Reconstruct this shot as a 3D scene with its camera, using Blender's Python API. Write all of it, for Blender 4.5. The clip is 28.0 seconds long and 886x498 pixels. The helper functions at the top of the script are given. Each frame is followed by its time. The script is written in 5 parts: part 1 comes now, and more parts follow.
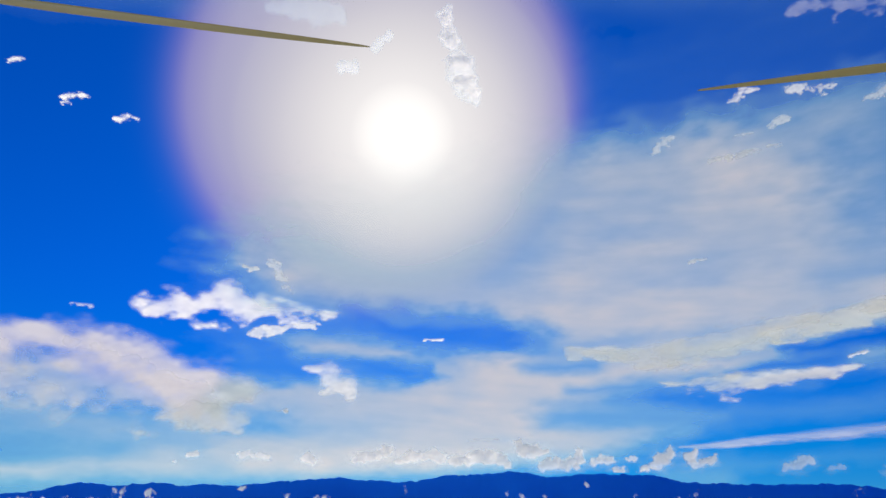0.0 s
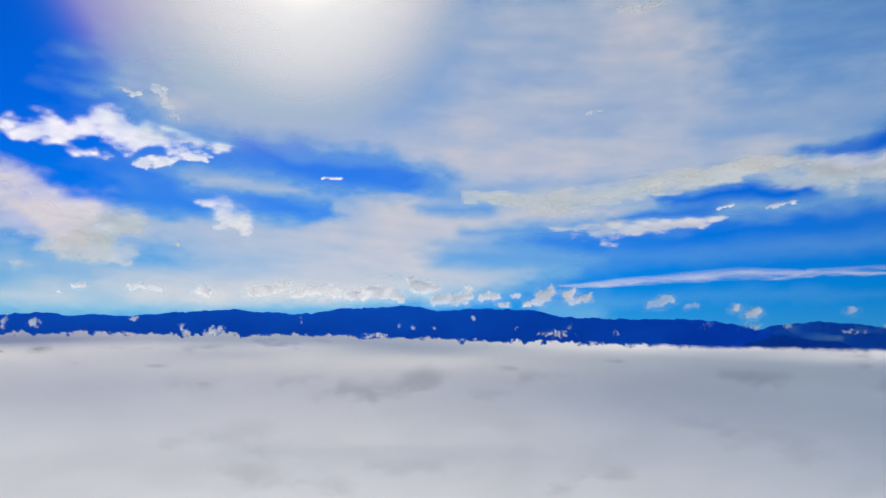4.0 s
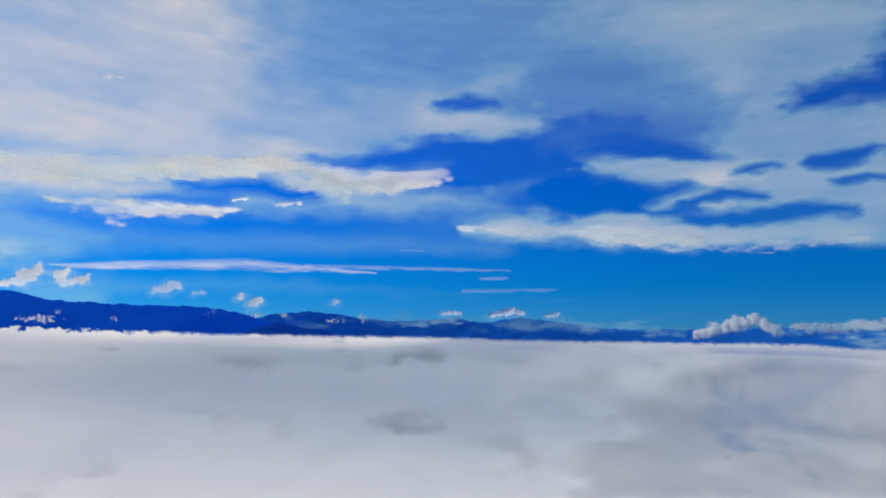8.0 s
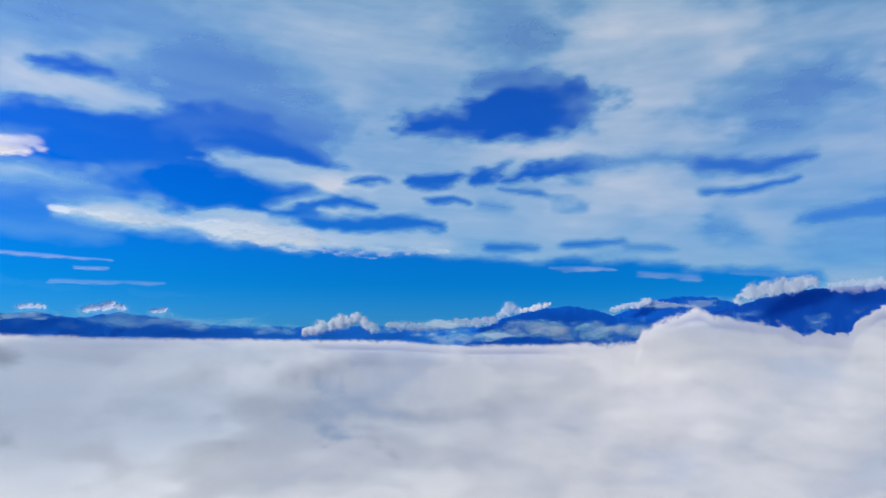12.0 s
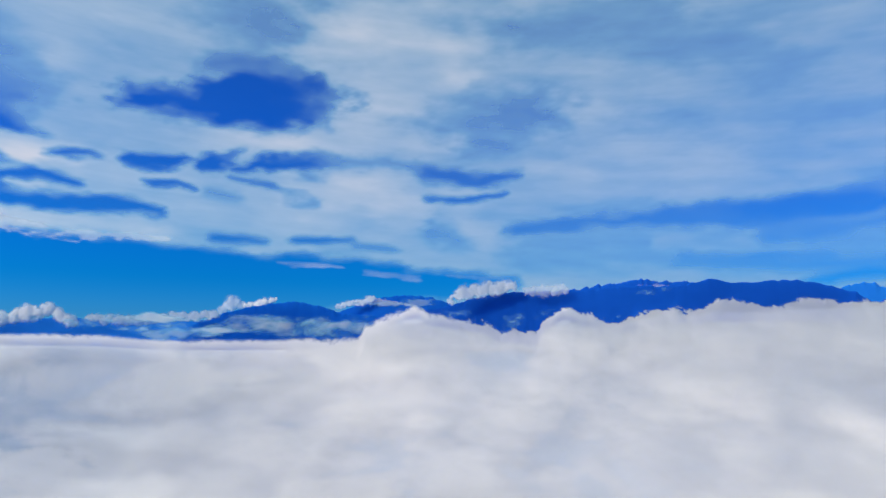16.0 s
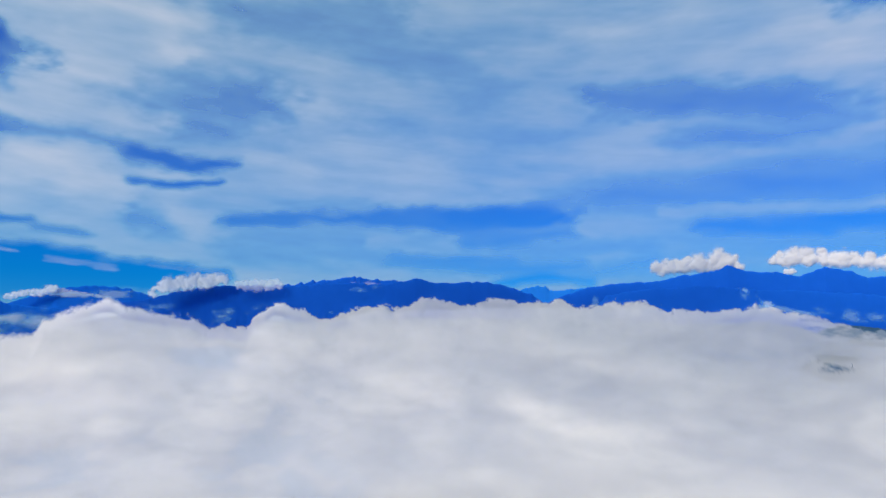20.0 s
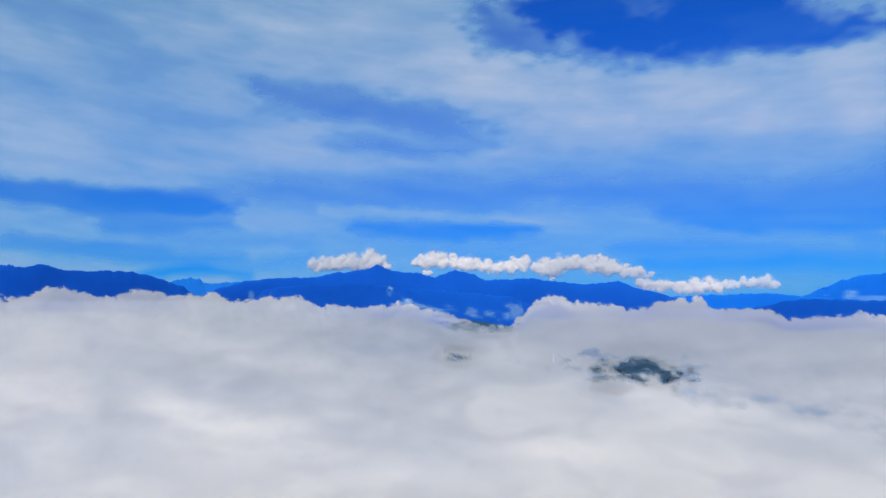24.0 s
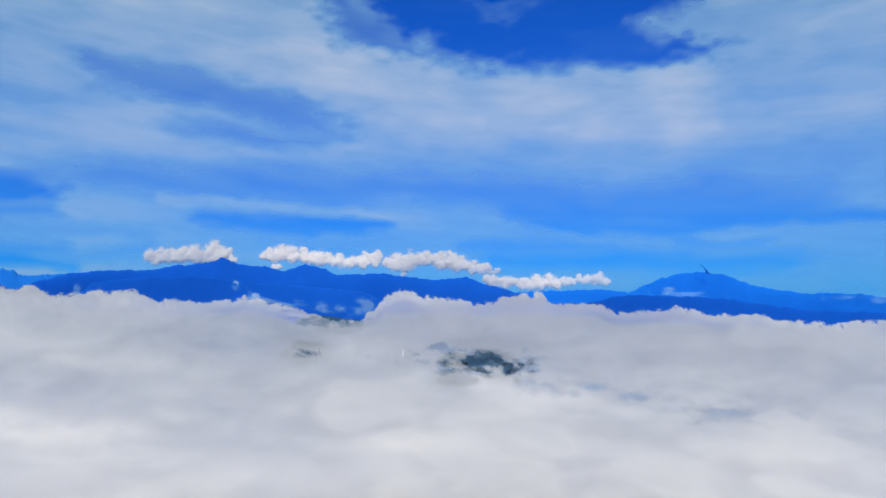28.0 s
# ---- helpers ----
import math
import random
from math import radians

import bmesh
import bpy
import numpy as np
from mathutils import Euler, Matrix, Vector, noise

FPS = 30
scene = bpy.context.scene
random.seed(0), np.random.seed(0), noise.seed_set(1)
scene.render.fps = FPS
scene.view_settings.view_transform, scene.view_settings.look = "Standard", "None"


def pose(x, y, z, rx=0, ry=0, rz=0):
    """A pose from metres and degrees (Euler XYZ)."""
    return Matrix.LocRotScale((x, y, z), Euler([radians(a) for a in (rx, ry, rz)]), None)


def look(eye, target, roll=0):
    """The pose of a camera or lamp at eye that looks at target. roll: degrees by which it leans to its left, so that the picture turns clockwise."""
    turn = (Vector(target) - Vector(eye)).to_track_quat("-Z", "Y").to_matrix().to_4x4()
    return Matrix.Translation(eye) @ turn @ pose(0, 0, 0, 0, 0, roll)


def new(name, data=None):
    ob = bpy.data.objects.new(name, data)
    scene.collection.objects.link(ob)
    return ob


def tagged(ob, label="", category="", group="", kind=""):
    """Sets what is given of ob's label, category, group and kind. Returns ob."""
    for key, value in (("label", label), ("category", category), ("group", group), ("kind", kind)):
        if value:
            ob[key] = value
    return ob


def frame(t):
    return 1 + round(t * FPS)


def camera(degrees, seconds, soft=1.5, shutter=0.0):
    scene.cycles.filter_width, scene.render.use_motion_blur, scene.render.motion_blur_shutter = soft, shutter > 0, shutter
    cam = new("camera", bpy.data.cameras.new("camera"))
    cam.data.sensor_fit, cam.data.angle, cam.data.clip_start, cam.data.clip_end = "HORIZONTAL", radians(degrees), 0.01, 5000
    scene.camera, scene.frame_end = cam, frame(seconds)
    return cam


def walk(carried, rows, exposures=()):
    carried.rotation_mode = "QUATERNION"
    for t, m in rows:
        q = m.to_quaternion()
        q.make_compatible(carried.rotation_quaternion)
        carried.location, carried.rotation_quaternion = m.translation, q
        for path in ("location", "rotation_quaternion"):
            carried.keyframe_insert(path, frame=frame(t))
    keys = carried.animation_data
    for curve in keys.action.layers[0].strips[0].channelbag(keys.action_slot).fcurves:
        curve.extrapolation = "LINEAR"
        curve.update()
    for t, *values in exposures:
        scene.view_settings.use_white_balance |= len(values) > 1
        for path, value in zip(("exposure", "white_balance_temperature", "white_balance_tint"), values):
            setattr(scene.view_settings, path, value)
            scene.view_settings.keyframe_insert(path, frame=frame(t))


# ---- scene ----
EYE = 120.0
cam = camera(67.5, 28.0)
walk(cam, [
    (0.0, pose(0, 0, EYE, 111.93, -0.40, 0.00)),
    (0.5, pose(0, 0, EYE, 109.57, -0.47, 0.07)),
    (1.0, pose(0, 0, EYE, 107.36, -0.50, 0.05)),
    (1.5, pose(0, 0, EYE, 105.49, -0.53, 0.02)),
    (2.0, pose(0, 0, EYE, 103.75, -0.56, -0.01)),
    (2.5, pose(0, 0, EYE, 102.20, -0.61, -0.02)),
    (4.5, pose(0, 0, EYE, 97.62, -0.48, -14.22)),
    (5.0, pose(0, 0, EYE, 97.49, -0.41, -19.70)),
    (5.5, pose(0, 0, EYE, 97.46, -0.46, -24.62)),
    (6.0, pose(0, 0, EYE, 97.48, -0.51, -28.73)),
    (6.5, pose(0, 0, EYE, 97.54, -0.54, -34.93)),
    (7.0, pose(0, 0, EYE, 97.58, -0.46, -40.98)),
    (7.5, pose(0, 0, EYE, 97.61, -0.33, -45.59)),
    (8.0, pose(0, 0, EYE, 97.59, -0.49, -49.74)),
    (8.5, pose(0, 0, EYE, 97.62, -0.41, -54.17)),
    (9.0, pose(0, 0, EYE, 97.65, -0.37, -58.30)),
    (9.5, pose(0, 0, EYE, 97.60, -0.51, -62.19)),
    (10.0, pose(0, 0, EYE, 97.62, -0.45, -65.59)),
    (10.5, pose(0, 0, EYE, 97.61, -0.51, -68.94)),
    (11.0, pose(0, 0, EYE, 97.63, -0.47, -72.77)),
    (11.5, pose(0, 0, EYE, 97.61, -0.47, -78.07)),
    (12.0, pose(0, 0, EYE, 97.61, -0.43, -82.18)),
    (12.5, pose(0, 0, EYE, 97.61, -0.44, -85.09)),
    (14.5, pose(0, 0, EYE, 97.50, -0.63, -96.56)),
    (15.0, pose(0, 0, EYE, 97.51, -0.75, -99.87)),
    (15.5, pose(0, 0, EYE, 97.51, -0.80, -102.96)),
    (16.0, pose(0, 0, EYE, 97.52, -0.85, -105.48)),
    (16.5, pose(0, 0, EYE, 97.52, -0.91, -108.22)),
    (17.0, pose(0, 0, EYE, 97.52, -0.98, -111.44)),
    (17.5, pose(0, 0, EYE, 97.52, -0.95, -115.06)),
    (18.0, pose(0, 0, EYE, 97.52, -0.87, -117.89)),
    (18.5, pose(0, 0, EYE, 97.53, -0.88, -120.36)),
    (19.0, pose(0, 0, EYE, 97.54, -0.92, -124.26)),
    (19.5, pose(0, 0, EYE, 97.52, -0.84, -128.35)),
    (20.0, pose(0, 0, EYE, 97.50, -0.82, -129.81)),
    (20.5, pose(0, 0, EYE, 97.45, -0.83, -130.73)),
    (21.0, pose(0, 0, EYE, 97.41, -0.80, -134.40)),
    (21.5, pose(0, 0, EYE, 97.45, -0.75, -138.75)),
    (23.5, pose(0, 0, EYE, 97.40, -0.58, -155.69)),
    (24.0, pose(0, 0, EYE, 97.36, -0.48, -158.83)),
    (24.5, pose(0, 0, EYE, 97.35, -0.33, -161.96)),
    (25.0, pose(0, 0, EYE, 97.31, -0.31, -165.71)),
    (25.5, pose(0, 0, EYE, 97.25, -0.23, -169.42)),
    (26.0, pose(0, 0, EYE, 97.23, -0.16, -170.48)),
    (26.5, pose(0, 0, EYE, 97.19, -0.18, -171.24)),
    (27.0, pose(0, 0, EYE, 97.12, -0.12, -171.49)),
    (27.5, pose(0, 0, EYE, 97.03, -0.05, -171.58)),
    (28.0, pose(0, 0, EYE, 96.98, 0.0, -171.60)),
], exposures=((0.0, -0.45), (1.0, -0.4), (2.0, -0.36), (4.0, -0.44), (5.0, -0.47), (7.0, -0.45), (8.0, -0.34), (11.0, -0.03), (15.0, 0.0), (28.0, 0.0)))

# ---------------------------------------------------------------- light
SUN_BEARING, SUN_HEIGHT = -4.2, 31.6      # degrees, clockwise from the first heading


def way(b, e):
    """Unit vector towards bearing b, elevation e (degrees)."""
    b, e = radians(b), radians(e)
    return Vector((math.sin(b) * math.cos(e), math.cos(b) * math.cos(e), math.sin(e)))


sun_way = way(SUN_BEARING, SUN_HEIGHT)
sun = new("sun", bpy.data.lights.new("sun", "SUN"))
sun.data.energy, sun.data.angle, sun.data.color = 4.6, radians(24.0), (1.0, 0.91, 0.72)
sun.matrix_world = look(way(SUN_BEARING, SUN_HEIGHT + 4) * 100, (0, 0, 0))

world = bpy.data.worlds.new("sky")
scene.world, world.use_nodes = world, True
wn, wl = world.node_tree.nodes, world.node_tree.links
wn.clear()


def wnode(kind, operation=None):
    n = wn.new(kind)
    if operation:
        n.operation = operation
    return n


sky = wnode("ShaderNodeTexSky")
sky.sky_type, sky.sun_disc = "NISHITA", False
sky.sun_elevation, sky.sun_rotation = radians(SUN_HEIGHT), radians(SUN_BEARING)
sky.altitude, sky.air_density, sky.dust_density, sky.ozone_density = 600.0, 1.2, 0.2, 4.0
tint = wnode("ShaderNodeMixRGB")
tint.blend_type = "MULTIPLY"
tint.inputs["Fac"].default_value = 1.0
# deep blue overhead, paler haze towards the horizon
haze_way, height, deep = wnode("ShaderNodeTexCoord"), wnode("ShaderNodeSeparateXYZ"), wnode("ShaderNodeValToRGB")
deep.color_ramp.interpolation = "EASE"
deep.color_ramp.elements[0].position, deep.color_ramp.elements[0].color = 0.0, (0.07, 0.46, 1.38, 1)
deep.color_ramp.elements[1].position, deep.color_ramp.elements[1].color = 0.085, (0.004, 0.40, 1.16, 1)
deep.color_ramp.elements.new(0.32).color = (0.002, 0.37, 1.3, 1)
wl.new(haze_way.outputs["Generated"], height.inputs[0])
wl.new(height.outputs["Z"], deep.inputs["Fac"])
wl.new(deep.outputs["Color"], tint.inputs["Color2"])
background = wnode("ShaderNodeBackground")
background.inputs["Strength"].default_value = 0.096
# the sun's aureole in the thin high veil, with lens flare painted in as a broad disc with a mauve rim, and the sun's
# own glare off its middle
coord = wnode("ShaderNodeTexCoord")


def glare(towards, wide, first, last, between):
    """Colours by the angle from a direction; the alpha says how much of the sky they hide."""
    dot = wnode("ShaderNodeVectorMath", "DOT_PRODUCT")
    dot.inputs[1].default_value = towards
    angle, spread, ramp = wnode("ShaderNodeMath", "ARCCOSINE"), wnode("ShaderNodeMapRange"), wnode("ShaderNodeValToRGB")
    spread.inputs["From Max"].default_value = radians(wide)
    ramp.color_ramp.interpolation = "B_SPLINE"
    stops = ramp.color_ramp.elements
    stops[0].position, stops[0].color = 0.0, first
    stops[1].position, stops[1].color = 1.0, last
    for at, col in between:
        stops.new(at).color = col
    wl.new(coord.outputs["Generated"], dot.inputs[0])
    wl.new(dot.outputs["Value"], angle.inputs[0])
    wl.new(angle.outputs[0], spread.inputs["Value"])
    wl.new(spread.outputs[0], ramp.inputs["Fac"])
    light = wnode("ShaderNodeBackground")
    light.inputs["Strength"].default_value = 1.5
    wl.new(ramp.outputs["Color"], light.inputs["Color"])
    return ramp, light


disc, disc_light = glare(way(-6.6, 33.4), 24, (0.52, 0.50, 0.58, 0.93), (0.10, 0.2, 0.6, 0.0), (
    (0.40, (0.50, 0.48, 0.56, 0.92)), (0.56, (0.42, 0.39, 0.53, 0.84)), (0.64, (0.39, 0.33, 0.53, 0.66)),
    (0.69, (0.30, 0.24, 0.54, 0.34)), (0.75, (0.12, 0.2, 0.55, 0.06)), (0.82, (0.10, 0.2, 0.6, 0.0)), (0.9, (0.10, 0.2, 0.6, 0.0))))
core, core_light = glare(sun_way, 16, (1.0, 0.99, 0.98, 1.0), (0.55, 0.53, 0.58, 0.0), (
    (0.10, (1.0, 0.98, 0.96, 1.0)), (0.18, (0.95, 0.92, 0.9, 1.0)), (0.28, (0.84, 0.81, 0.80, 0.95)), (0.6, (0.70, 0.67, 0.67, 0.66)), (0.86, (0.55, 0.53, 0.58, 0.0)), (0.93, (0.55, 0.53, 0.58, 0.0))))
veiled, blend, out = wnode("ShaderNodeMixShader"), wnode("ShaderNodeMixShader"), wnode("ShaderNodeOutputWorld")
wl.new(sky.outputs[0], tint.inputs["Color1"])
wl.new(tint.outputs[0], background.inputs["Color"])
wl.new(disc.outputs["Alpha"], veiled.inputs["Fac"])
wl.new(background.outputs[0], veiled.inputs[1])
wl.new(disc_light.outputs[0], veiled.inputs[2])
wl.new(core.outputs["Alpha"], blend.inputs["Fac"])
wl.new(veiled.outputs[0], blend.inputs[1])
wl.new(core_light.outputs[0], blend.inputs[2])
wl.new(blend.outputs[0], out.inputs["Surface"])


# ---------------------------------------------------------------- noise
def lattice(ix, iy, seed):
    h = (ix.astype(np.int64) * 374761393 + iy.astype(np.int64) * 668265263 + seed * 1274126177) & 0xFFFFFFFF
    h = ((h ^ (h >> 13)) * 1274126177) & 0xFFFFFFFF
    return ((h ^ (h >> 16)) & 0xFFFF) / 65535.0


def vnoise(x, y, seed=0):
    """Smooth value noise, -1 to 1."""
    ix, iy = np.floor(x), np.floor(y)
    u, v = x - ix, y - iy
    u, v = u * u * u * (u * (6 * u - 15) + 10), v * v * v * (v * (6 * v - 15) + 10)
    a, b = lattice(ix, iy, seed), lattice(ix + 1, iy, seed)
    c, d = lattice(ix, iy + 1, seed), lattice(ix + 1, iy + 1, seed)
    return 2 * ((a + (b - a) * u) * (1 - v) + (c + (d - c) * u) * v) - 1


def fbm(x, y, octaves=5, seed=0, gain=0.5):
    total, amp, norm = 0.0, 1.0, 0.0
    for k in range(octaves):
        total = total + amp * vnoise(x, y, seed + 17 * k)
        norm, amp = norm + amp, amp * gain
        x, y = x * 2.03 + 11.3, y * 2.03 - 7.1
    return total / norm


def domes(x, y, seed=0):
    """Rounded heaps packed side by side, 0 to 1."""
    ix, iy = np.floor(x), np.floor(y)
    best = np.zeros_like(x)
    for dx in (-1, 0, 1):
        for dy in (-1, 0, 1):
            px = ix + dx + 0.15 + 0.7 * lattice(ix + dx, iy + dy, seed)
            py = iy + dy + 0.15 + 0.7 * lattice(ix + dx, iy + dy, seed + 5)
            size = 0.65 + 0.4 * lattice(ix + dx, iy + dy, seed + 9)
            d2 = ((x - px) ** 2 + (y - py) ** 2) / size ** 2
            best = np.maximum(best, size * np.sqrt(np.clip(1 - d2, 0, 1)))
    return best


def lumps(x, y, seed=0):
    """Soft rounded swells that run into each other, about 0 to 1."""
    ix, iy = np.floor(x), np.floor(y)
    total = np.zeros_like(x)
    for dx in (-1, 0, 1):
        for dy in (-1, 0, 1):
            px = ix + dx + 0.1 + 0.8 * lattice(ix + dx, iy + dy, seed)
            py = iy + dy + 0.1 + 0.8 * lattice(ix + dx, iy + dy, seed + 5)
            tall = lattice(ix + dx, iy + dy, seed + 9)
            total = total + tall * np.clip(1 - ((x - px) ** 2 + (y - py) ** 2) / 0.8, 0, 1) ** 2
    return total


def ease(x, lo, hi):
    t = np.clip((x - lo) / (hi - lo), 0, 1)
    return t * t * (3 - 2 * t)


# ---------------------------------------------------------------- materials
def material(name):
    m = bpy.data.materials.new(name)
    m.use_nodes = True
    m.node_tree.nodes.clear()
    return m, m.node_tree.nodes, m.node_tree.links


def cloud_sheet_material():
    m, n, l = material("thin_cloud")
    cover = n.new("ShaderNodeAttribute")
    cover.attribute_name = "cover"
    clear, body, back = n.new("ShaderNodeBsdfTransparent"), n.new("ShaderNodeBsdfTranslucent"), n.new("ShaderNodeBsdfDiffuse")
    # bluish scattered light is painted into thin veil, dense veil is neutral
    tone = n.new("ShaderNodeValToRGB")
    tone.color_ramp.elements[0].position, tone.color_ramp.elements[0].color = 0.42, (0.43, 0.80, 0.75, 1)
    tone.color_ramp.elements[1].position, tone.color_ramp.elements[1].color = 0.9, (0.87, 0.865, 0.75, 1)
    l.new(cover.outputs["Fac"], tone.inputs["Fac"])
    l.new(tone.outputs["Color"], body.inputs["Color"])
    l.new(tone.outputs["Color"], back.inputs["Color"])
    half, mix, o = n.new("ShaderNodeMixShader"), n.new("ShaderNodeMixShader"), n.new("ShaderNodeOutputMaterial")
    half.inputs["Fac"].default_value = 0.05
    l.new(body.outputs[0], half.inputs[1])
    l.new(back.outputs[0], half.inputs[2])
    l.new(cover.outputs["Fac"], mix.inputs["Fac"])
    l.new(clear.outputs[0], mix.inputs[1])
    l.new(half.outputs[0], mix.inputs[2])
    l.new(mix.outputs[0], o.inputs["Surface"])
    return m


def cloud_heap_material(name, base, grain, lit_through=0.3, core=None, tone=None):
    m, n, l = material(name)
    coord, tex, cover = n.new("ShaderNodeTexCoord"), n.new("ShaderNodeTexNoise"), n.new("ShaderNodeAttribute")
    cover.attribute_name = "cover"
    tex.inputs["Scale"].default_value, tex.inputs["Detail"].default_value = grain, 5
    shade = n.new("ShaderNodeMixRGB")
    shade.inputs["Color1"].default_value = (*[c * 0.94 for c in base], 1)
    shade.inputs["Color2"].default_value = (*base, 1)
    body, through_light, clear = n.new("ShaderNodeBsdfDiffuse"), n.new("ShaderNodeBsdfTranslucent"), n.new("ShaderNodeBsdfTransparent")
    mix, thin, o = n.new("ShaderNodeMixShader"), n.new("ShaderNodeMixShader"), n.new("ShaderNodeOutputMaterial")
    mix.inputs["Fac"].default_value = lit_through or 0.0
    if lit_through is None:
        depth = n.new("ShaderNodeAttribute")
        depth.attribute_name = "lit_through"
        l.new(depth.outputs["Fac"], mix.inputs["Fac"])
    if tone is not None:
        # the bluish scattered light of thin mist is painted into its colour
        ramp_node = n.new("ShaderNodeValToRGB")
        ramp_node.color_ramp.elements[0].position, ramp_node.color_ramp.elements[0].color = 0.15, (*tone, 1)
        ramp_node.color_ramp.elements[1].position, ramp_node.color_ramp.elements[1].color = 0.85 if name == "torn_mist" else 0.6, (*base, 1)
        l.new(cover.outputs["Fac"], ramp_node.inputs["Fac"])
        l.new(ramp_node.outputs["Color"], shade.inputs["Color2"])
        l.new(ramp_node.outputs["Color"], shade.inputs["Color1"])
    if core is not None:
        # the thick core lets less light through than the rim
        depth = n.new("ShaderNodeMapRange")
        depth.inputs["From Min"].default_value, depth.inputs["From Max"].default_value = 0.55, 0.97
        depth.inputs["To Min"].default_value, depth.inputs["To Max"].default_value = lit_through, core
        uneven = n.new("ShaderNodeMath")
        uneven.operation, uneven.inputs[1].default_value = "MULTIPLY_ADD", 1.3
        uneven.inputs[2].default_value = -0.62
        thick = n.new("ShaderNodeMath")
        l.new(tex.outputs["Fac"], uneven.inputs[0])
        l.new(uneven.outputs[0], thick.inputs[0])
        l.new(cover.outputs["Fac"], thick.inputs[1])
        l.new(thick.outputs[0], depth.inputs["Value"])
        l.new(depth.outputs[0], mix.inputs["Fac"])
    l.new(coord.outputs["Object"], tex.inputs["Vector"])
    l.new(tex.outputs["Fac"], shade.inputs["Fac"])
    l.new(shade.outputs[0], body.inputs["Color"])
    l.new(shade.outputs[0], through_light.inputs["Color"])
    l.new(body.outputs[0], mix.inputs[1])
    l.new(through_light.outputs[0], mix.inputs[2])
    l.new(cover.outputs["Fac"], thin.inputs["Fac"])
    l.new(clear.outputs[0], thin.inputs[1])
    l.new(mix.outputs[0], thin.inputs[2])
    l.new(thin.outputs[0], o.inputs["Surface"])
    return m


def forest_material(name, dark, light, grain):
    m, n, l = material(name)
    coord = n.new("ShaderNodeTexCoord")
    a, b = n.new("ShaderNodeTexNoise"), n.new("ShaderNodeTexNoise")
    a.inputs["Scale"].default_value, a.inputs["Detail"].default_value = grain, 6
    b.inputs["Scale"].default_value, b.inputs["Detail"].default_value = grain * 0.12, 3
    both, shade = n.new("ShaderNodeMixRGB"), n.new("ShaderNodeMixRGB")
    both.inputs["Fac"].default_value = 0.5
    shade.inputs["Color1"].default_value, shade.inputs["Color2"].default_value = (*dark, 1), (*light, 1)
    body, o = n.new("ShaderNodeBsdfDiffuse"), n.new("ShaderNodeOutputMaterial")
    body.inputs["Roughness"].default_value = 1.0
    l.new(coord.outputs["Object"], a.inputs["Vector"])
    l.new(coord.outputs["Object"], b.inputs["Vector"])
    l.new(a.outputs["Fac"], both.inputs["Color1"])
    l.new(b.outputs["Fac"], both.inputs["Color2"])
    l.new(both.outputs[0], shade.inputs["Fac"])
    l.new(shade.outputs[0], body.inputs["Color"])
    l.new(body.outputs[0], o.inputs["Surface"])
    return m


# sunward copy of the bright thin cloud, warm light put into its colour
CREAM = cloud_heap_material("cream_thin_cloud", (0.98, 0.952, 0.90), 0.01, 0.96)
SHEET = cloud_heap_material("bright_thin_cloud", (0.97, 0.955, 0.945), 0.01, 0.96)
THIN = cloud_sheet_material()
SEA = cloud_heap_material("cloud_sea", (0.93, 0.90, 0.86), 0.004, 0.3)
BANK = cloud_heap_material("cloud_bank", (0.985, 0.925, 0.875), 0.003, None, tone=(0.62, 0.82, 1.0))
# one heap cloud in copies by the side the sun strikes, brightness set in each
SIDELIT = cloud_heap_material("sidelit_heap", (0.97, 0.95, 0.92), 0.006, 0.28)
HEAP = cloud_heap_material("heaped_cloud", (0.90, 0.85, 0.81), 0.006, 0.3)
BACKLIT = cloud_heap_material("backlit_heap", (0.97, 0.95, 0.92), 0.07, 0.95, 0.4, (0.7, 0.88, 0.96))
MIST = cloud_heap_material("torn_mist", (0.95, 0.93, 0.90), 0.006, 0.5, tone=(0.35, 0.85, 1.0))
# blue-grey shade is put into the lower sheet's colour
LOWER_SHADE = cloud_heap_material("lower_shade_cloud", (0.73, 0.79, 0.97), 0.006, 0.3)
# distance haze is painted into these forest colours, paler the farther they stand
HAZE_BLUE_FOREST = forest_material("haze_blue_forest", (0.005, 0.088, 0.48), (0.011, 0.122, 0.60), 0.02)
FAR_HAZE_FOREST = forest_material("far_haze_blue_forest", (0.006, 0.13, 0.58), (0.011, 0.17, 0.68), 0.02)
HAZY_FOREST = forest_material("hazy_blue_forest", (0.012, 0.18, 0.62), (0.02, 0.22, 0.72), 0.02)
# brighter copy for the range under the sun, its glowing haze painted in
BACKLIT_HAZE_FOREST = forest_material("backlit_haze_blue_forest", (0.008, 0.17, 0.80), (0.014, 0.22, 0.92), 0.02)
# the bluish dimness under the cloud is put into the valley floor's colour
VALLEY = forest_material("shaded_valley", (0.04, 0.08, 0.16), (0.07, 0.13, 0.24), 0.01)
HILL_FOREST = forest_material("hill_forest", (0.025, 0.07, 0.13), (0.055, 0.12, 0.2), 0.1)


